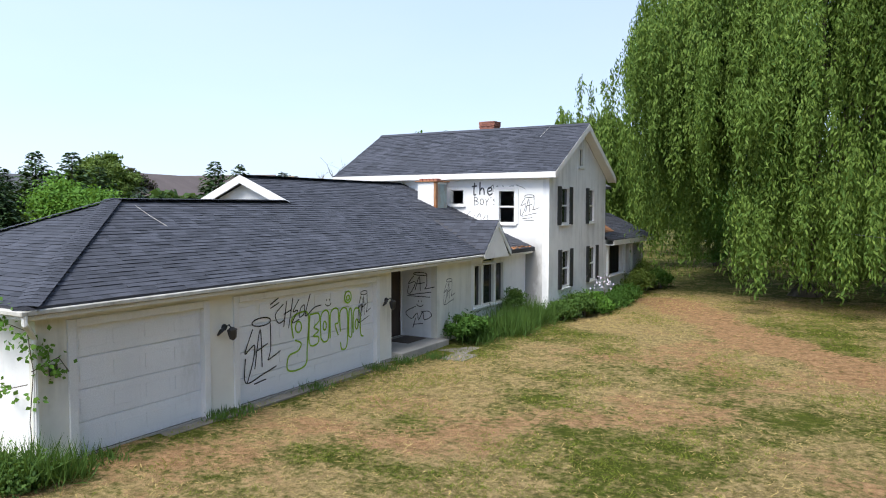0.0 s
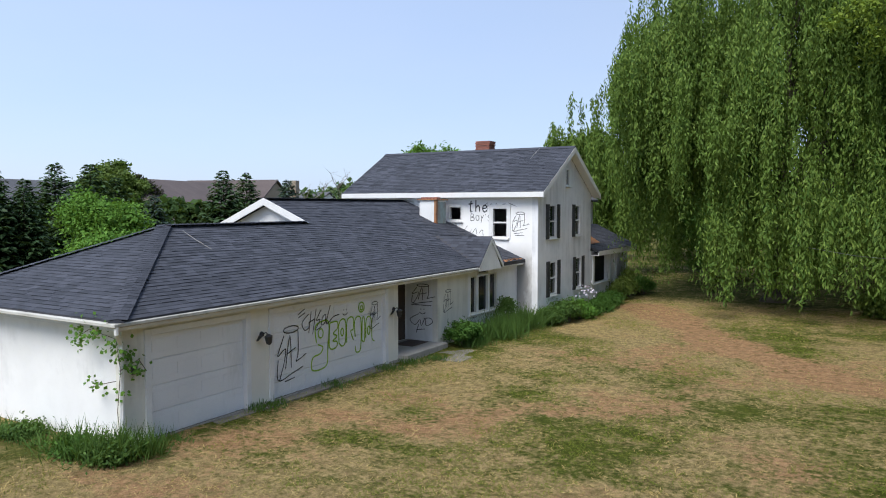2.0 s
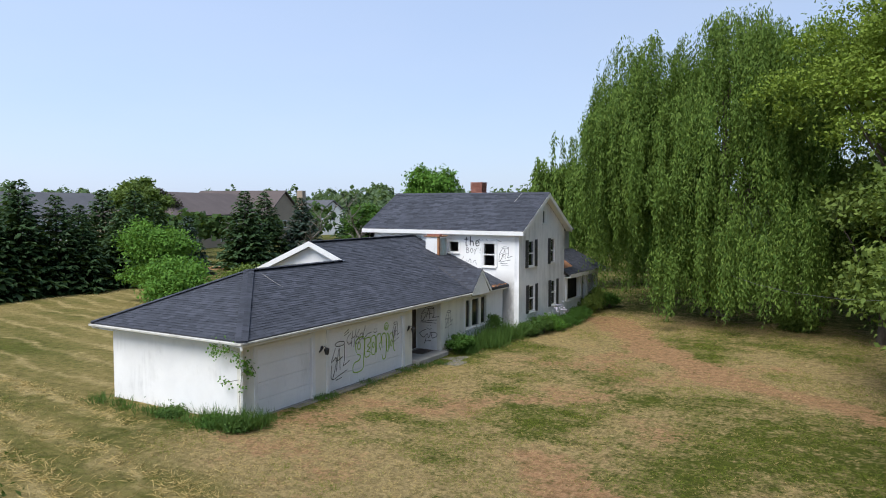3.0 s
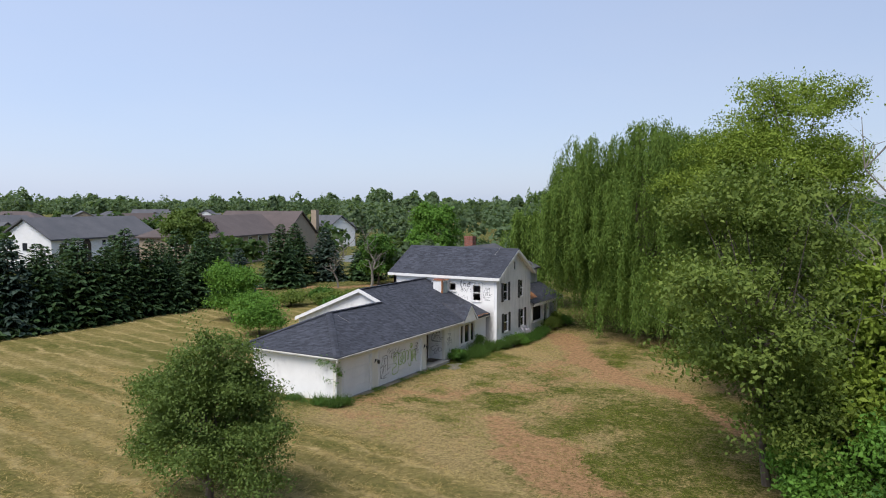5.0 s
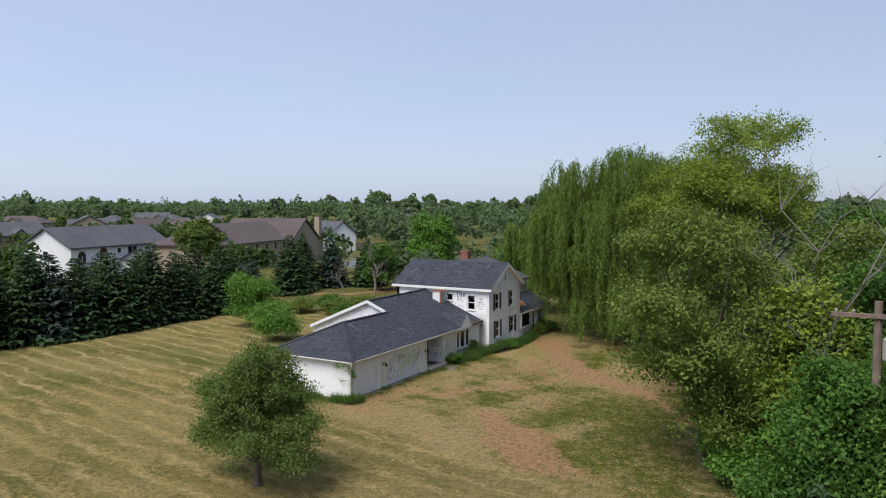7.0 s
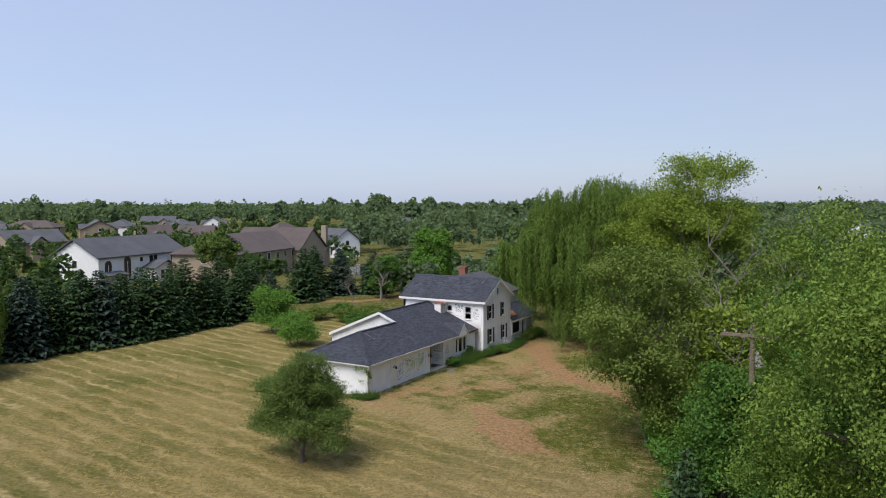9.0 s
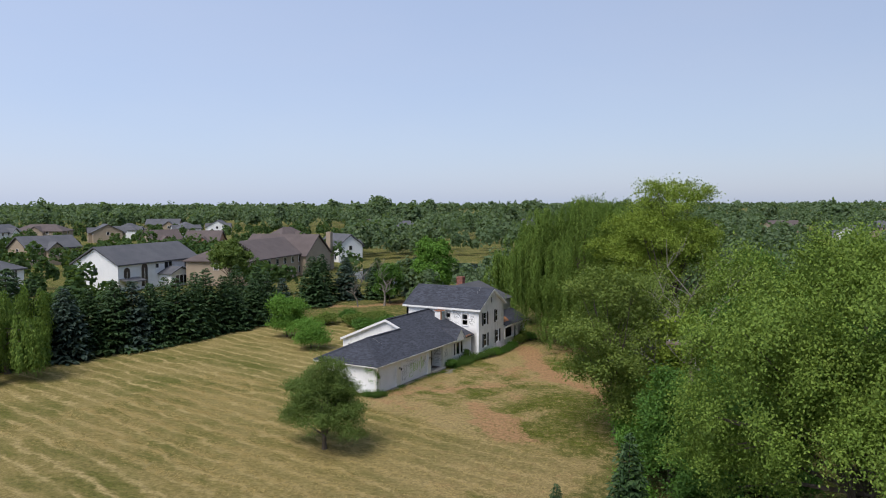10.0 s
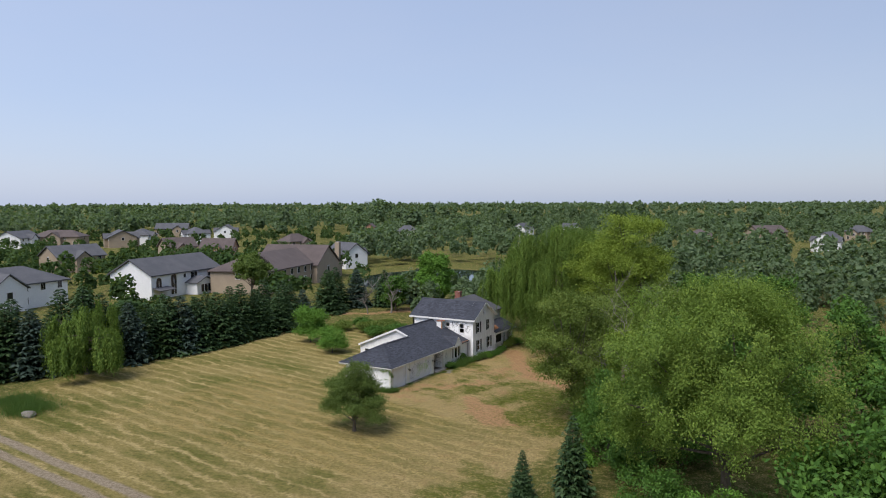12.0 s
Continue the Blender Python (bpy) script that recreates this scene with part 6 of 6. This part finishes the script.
LETTER = {
    "t": (0.5, [[(0.55, 1.0), (0.4, 0.4), (0.45, 0.0), (0.8, 0.05)], [(0.0, 0.68), (0.95, 0.74)]]),
    "h": (0.5, [[(0.1, 1.05), (0.05, 0.0)], [(0.05, 0.3), (0.45, 0.55), (0.8, 0.4), (0.85, 0.0)]]),
    "e": (0.5, [[(0.05, 0.28), (0.8, 0.36), (0.6, 0.6), (0.15, 0.5), (0.05, 0.2), (0.4, -0.02), (0.95, 0.12)]]),
    "B": (0.6, [[(0.1, 1.0), (0.05, 0.0)], [(0.1, 1.0), (0.75, 0.85), (0.7, 0.6), (0.12, 0.52)], [(0.12, 0.52), (0.9, 0.4), (0.85, 0.08), (0.05, 0.0)]]),
    "O": (0.55, [circle(0.5, 0.4, 0.45, 0.36, 20, 385)]),
    "Y": (0.5, [[(0.05, 0.75), (0.4, 0.4)], [(0.95, 0.8), (0.4, 0.3), (0.2, -0.2)]]),
    "'": (0.15, [[(0.6, 1.0), (0.3, 0.8)]]),
    "S": (0.45, [[(0.9, 0.7), (0.4, 0.78), (0.1, 0.6), (0.5, 0.42), (0.85, 0.22), (0.5, 0.0), (0.05, 0.08)]]),
}
scrawl("paint_scrawl", on_side, word(-13.1, 4.5, 0.46, [LETTER[c] for c in "the"]), 0.05, m_spray_black, "thick hand-painted black word")
scrawl("paint_scrawl", on_side, word(-13.0, 4.12, 0.30, [LETTER[c] for c in "BOY'S"]), 0.024, m_spray_black, "thin hand-painted black word")

# ---- walk, pole, wires, dead trees, stones ----
path_ = thing("garden_path", "sunken weathered concrete path at the entry step", "path", (-10.0, 17.2, 0))
for k, (x, y, w, dd) in enumerate(((0.0, 0.7, 0.9, 1.0), (0.5, -0.2, 0.7, 0.9))):
    part("slab", Mesh().box((x - w / 2, y - dd / 2, -0.06), (x + w / 2, y + dd / 2, 0.018 - 0.006 * k)), m_slab, path_, bevel=0.012)
pole = thing("utility_pole", "weathered wooden utility pole with crossarm and transformer", "utility pole", (17.4, -3.0, 0))
part("post", Mesh().tube([(0, 0, -0.3), (0, 0, 9.3)], [0.17, 0.12], 10), m_pole, pole)
part("crossarm", Mesh().box((-1.35, -0.2, 8.75), (1.35, -0.1, 8.9)), m_pole, pole, bevel=0.01)
for x in (-1.2, -0.7, 0.7, 1.2):
    part("insulator", Mesh().tube([(x, -0.15, 8.9), (x, -0.15, 8.96), (x, -0.15, 9.03)], [0.03, 0.05, 0.02], 8), m_concrete, pole)
part("transformer", Mesh().tube([(0.32, -0.1, 7.4), (0.32, -0.1, 7.45), (0.32, -0.1, 8.1), (0.32, -0.1, 8.18)], [0.16, 0.19, 0.19, 0.1], 12), m_concrete, pole, "grey transformer can")
wires = thing("overhead_wire", "thin sagging overhead wire from the utility pole", "wire", (17.4, -3.0, 8.9))
part("strand", Mesh().tube([Vector((-0.9, -0.15, 0)).lerp(Vector((-25, 46, -4.4)), k / 14) + Vector((0, 0, -3.4 * math.sin(math.pi * k / 14))) for k in range(15)], 0.007, 4), m_wire, wires)


def bare_tree(name, label, at, height, seed, radius=0.16, branches=14, material=None):
    rng = np.random.default_rng(seed)
    t = thing(name, label, "tree", at)
    m = Mesh()
    line = [Vector((rng.normal() * 0.15 * k, rng.normal() * 0.15 * k, height * k / 7)) for k in range(8)]
    m.tube([Vector((0, 0, -0.2))] + line[1:], [radius * (1 - 0.13 * k) for k in range(8)], 7)
    for b in range(branches):
        k = int(rng.integers(2, 7))
        a = rng.random() * 6.28
        d = Vector((math.cos(a), math.sin(a), rng.uniform(0.5, 1.6)))
        L = height * rng.uniform(0.16, 0.34)
        p = [line[k] + d.normalized() * L * s + Vector((rng.normal(), rng.normal(), rng.normal())) * 0.12 * L * s for s in (0, 0.35, 0.7, 1)]
        r = radius * (0.55 - 0.06 * k)
        m.tube(p, [r, r * 0.7, r * 0.45, r * 0.12], 5)
        for q in p[1:3]:
            e = Vector((rng.normal(), rng.normal(), abs(rng.normal()) + 0.4)).normalized() * L * 0.45
            m.tube([q, q + e * 0.5 + Vector((rng.normal(), rng.normal(), 0)) * 0.1, q + e], [r * 0.4, r * 0.25, r * 0.08], 4)
    part("trunk", m, material or m_deadwood, t)
    return t


bare_tree("dead_tree", "leafless bleached dead tree in the overgrown edge", (14.0, 8.2, 0), 14.2, 401, 0.13, 22)
bare_tree("dead_tree", "leafless grey dead tree among bushes", (12.2, 11.0, 0), 11.5, 402, 0.11, 18)
bare_tree("dead_tree", "thin dead tree in the overgrown edge", (16.0, 6.2, 0), 12.8, 403, 0.10, 18)
bare_tree("dead_tree", "bare brown tree behind the mulch bed", (-41.5, 52.5, 0), 7.5, 404, 0.2, 26)
bare_tree("dead_tree", "bare grey tree beside the spruces", (-45.0, 50.0, 0), 7.0, 405, 0.16, 24)
broadleaf("tree", "round green tree beyond the farmhouse roof", (-37, 61, 0), [(0, 0, 6.6, 3.2, 3.2, 4.2), (0, 0, 3.8, 3.2, 3.2, 2.6)], 330, 60, 0.38, m_leaf_bright, 0.2, (0, 0, 5), 411, 14, spread=0.8)
broadleaf("tree", "dark leafy tree beside the bare trees", (-42.5, 55.5, 0), [(0, 0, 4.4, 2.2, 2.2, 2.8), (0, 0, 2.0, 2.2, 2.2, 1.6)], 200, 50, 0.34, m_leaf_dark, 0.16, (0, 0, 3), 412, 12, spread=0.8)
broadleaf("tree", "purple-leaved dark garden tree by the white house", (-86, 62, 0), [(0, 0, 5.5, 3.2, 3.2, 3.6)], 160, 50, 0.45, m_leaf_purple, 0.2, (0, 0, 3), 413, 8)
broadleaf("pine_tree", "loose-crowned pine before the tan house", (-76, 52, 0), [(0, 0, 6.0, 3.6, 3.6, 4.6)], 240, 60, 0.45, m_leaf_field, 0.25, (0, 0, 5), 414, 12)
for k, (x, y) in enumerate(((-31, 32), (-34, 34.5), (-37, 37), (-33, 38), (-29, 35), (-38.5, 33.5))):
    shrub("shrub", "low rounded garden shrub behind the farmhouse", (x, y, 0), [(0, 0, 0.8, 1.6, 1.6, 0.8)], 110, 50, 0.22, (m_leaf_dark, m_leaf_olive)[k % 2], 420 + k, spread=0.5)
# brush at the lawn's edge
# first four, behind the willow: added dark backdrop standing in for its shade
for k, (x, y, h, mt) in enumerate(((-7.0, 47.0, 4.0, m_leaf_dark), (-1.5, 48.0, 4.5, m_leaf_dark), (4.0, 46.5, 4.5, m_leaf_dark), (9.5, 43.5, 4.5, m_leaf_dark), (12.5, 36.5, 4.0, m_leaf_dark), (8.2, 26.0, 1.3, m_leaf_bright), (10.5, 17.0, 1.8, m_leaf_bright), (11.0, 12.5, 2.0, m_leaf_olive), (11.6, 8.5, 2.2, m_leaf_bright), (12.3, 4.2, 2.4, m_leaf_bright), (13.9, 0.6, 1.8, m_leaf_olive),
                                    (14.4, -4.6, 1.3, m_leaf_bright), (8.6, 22.0, 1.2, m_leaf_olive), (2.0, 33.5, 1.0, m_leaf_olive), (22.0, -13.0, 4.0, m_leaf_dark), (26.5, -15.5, 4.4, m_leaf_bright), (30.5, -12.5, 4.4, m_leaf_dark), (34, -17, 4.6, m_leaf_bright), (18.5, -5.5, 3.0, m_leaf_dark), (21.5, -1.5, 3.5, m_leaf_dark), (15.5, 3.8, 4.2, m_leaf_bright))):
    shrub("shrub", "loose leafy brush at the overgrown edge", (x, y, 0), [(0, 0, h * 0.5, h * 0.6, h * 0.6, h * 0.5), (0.5, -0.4, h * 0.3, h * 0.6, h * 0.6, h * 0.3)], 150, 45, 0.19, mt, 440 + k, spread=0.5)
for x, y, k, s in ((13.2, -13.2, 0, 0.38), (16.1, -11.0, 2, 0.6)):
    spruce(x, y, k, s, 0.85)
grass_clump("tall_grass", "uncut green grass patch beside the drive", (-38.5, -17.5, 0), 2.6, 0.8, 5200, 470)
grass_clump("tall_grass", "uncut green grass patch beside the drive", (-42.5, -16.5, 0), 2.6, 0.8, 4200, 471)
bs = bmesh.new()
bmesh.ops.create_icosphere(bs, subdivisions=2, radius=0.6)
for v in bs.verts:
    v.co = Vector((v.co.x * 1.3, v.co.y, v.co.z * 0.6)) * (1 + 0.25 * noise.noise(v.co * 2))
sm = bpy.data.meshes.new("boulder")
bs.to_mesh(sm)
bs.free()
sm.materials.append(m_slab)
stone = tagged(new("boulder", sm), "pale grey boulder in the tall grass", "rock")
stone.location = (-36.6, -18.6, 0.2)

# ---- grass of the lawn and cut hay ----


def lawn_blades(name, label, count, seed, box, keep, height, lie, width, material):
    rng = np.random.default_rng(seed)
    x, y = rng.uniform(box[0], box[2], count), rng.uniform(box[1], box[3], count)
    ok = rng.random(count) < keep(x, y)
    ok &= ~((x < -10.7) & (y > 6.2) & (y < 37.5))
    x, y = np.repeat(x[ok], 3), np.repeat(y[ok], 3)
    n = len(x)
    x, y = x + rng.normal(size=n) * 0.05, y + rng.normal(size=n) * 0.05
    lean = np.stack([rng.normal(size=n), rng.normal(size=n), np.full(n, lie)], axis=1)
    L = height * rng.uniform(0.5, 1.4, n)
    p = np.stack([x, y, np.full(n, 0.005)], axis=1) + unit(lean) * (L * 0.5)[:, None]
    ob = new(name, quads_mesh(name, leaf_quads(p, lean, rng.normal(size=(n, 3)) + np.array([0, 0, 0.5]), L, np.full(n, width)), material))
    return tagged(ob, label, "grass", kind="stuff")


def greenness(x, y):
    dry, bare, hay, gravel, lawn = zones(x, y)
    return np.clip(0.62 - dry * 0.52 - bare * 1.0 - hay * 0.9 + 0.7 * ripple(x * 5, y * 5), 0.01, 1)


def dryness(x, y):
    dry, bare, hay, gravel, lawn = zones(x, y)
    return np.clip(0.15 + dry * 0.9 - bare * 0.5, 0, 1)


lawn_blades("lawn_grass", "patchy green lawn grass", 80000, 501, (-12, 2, 11, 34), greenness, 0.085, 0.8, 0.011, m_grass)
lawn_blades("dry_grass", "dry straw-coloured lawn grass", 36000, 502, (-12, 2, 11, 34), dryness, 0.09, 0.4, 0.012, m_straw)
lawn_blades("cut_hay", "cut hay lying on the mown field", 42000, 503, (-30, -16, 12, 6), lambda x, y: zones(x, y)[2] * np.clip(0.45 + 0.55 * np.sin((y * 0.985 + x * 0.165) * 2 * math.pi / 1.75), 0.1, 1), 0.26, 0.25, 0.016, m_straw)
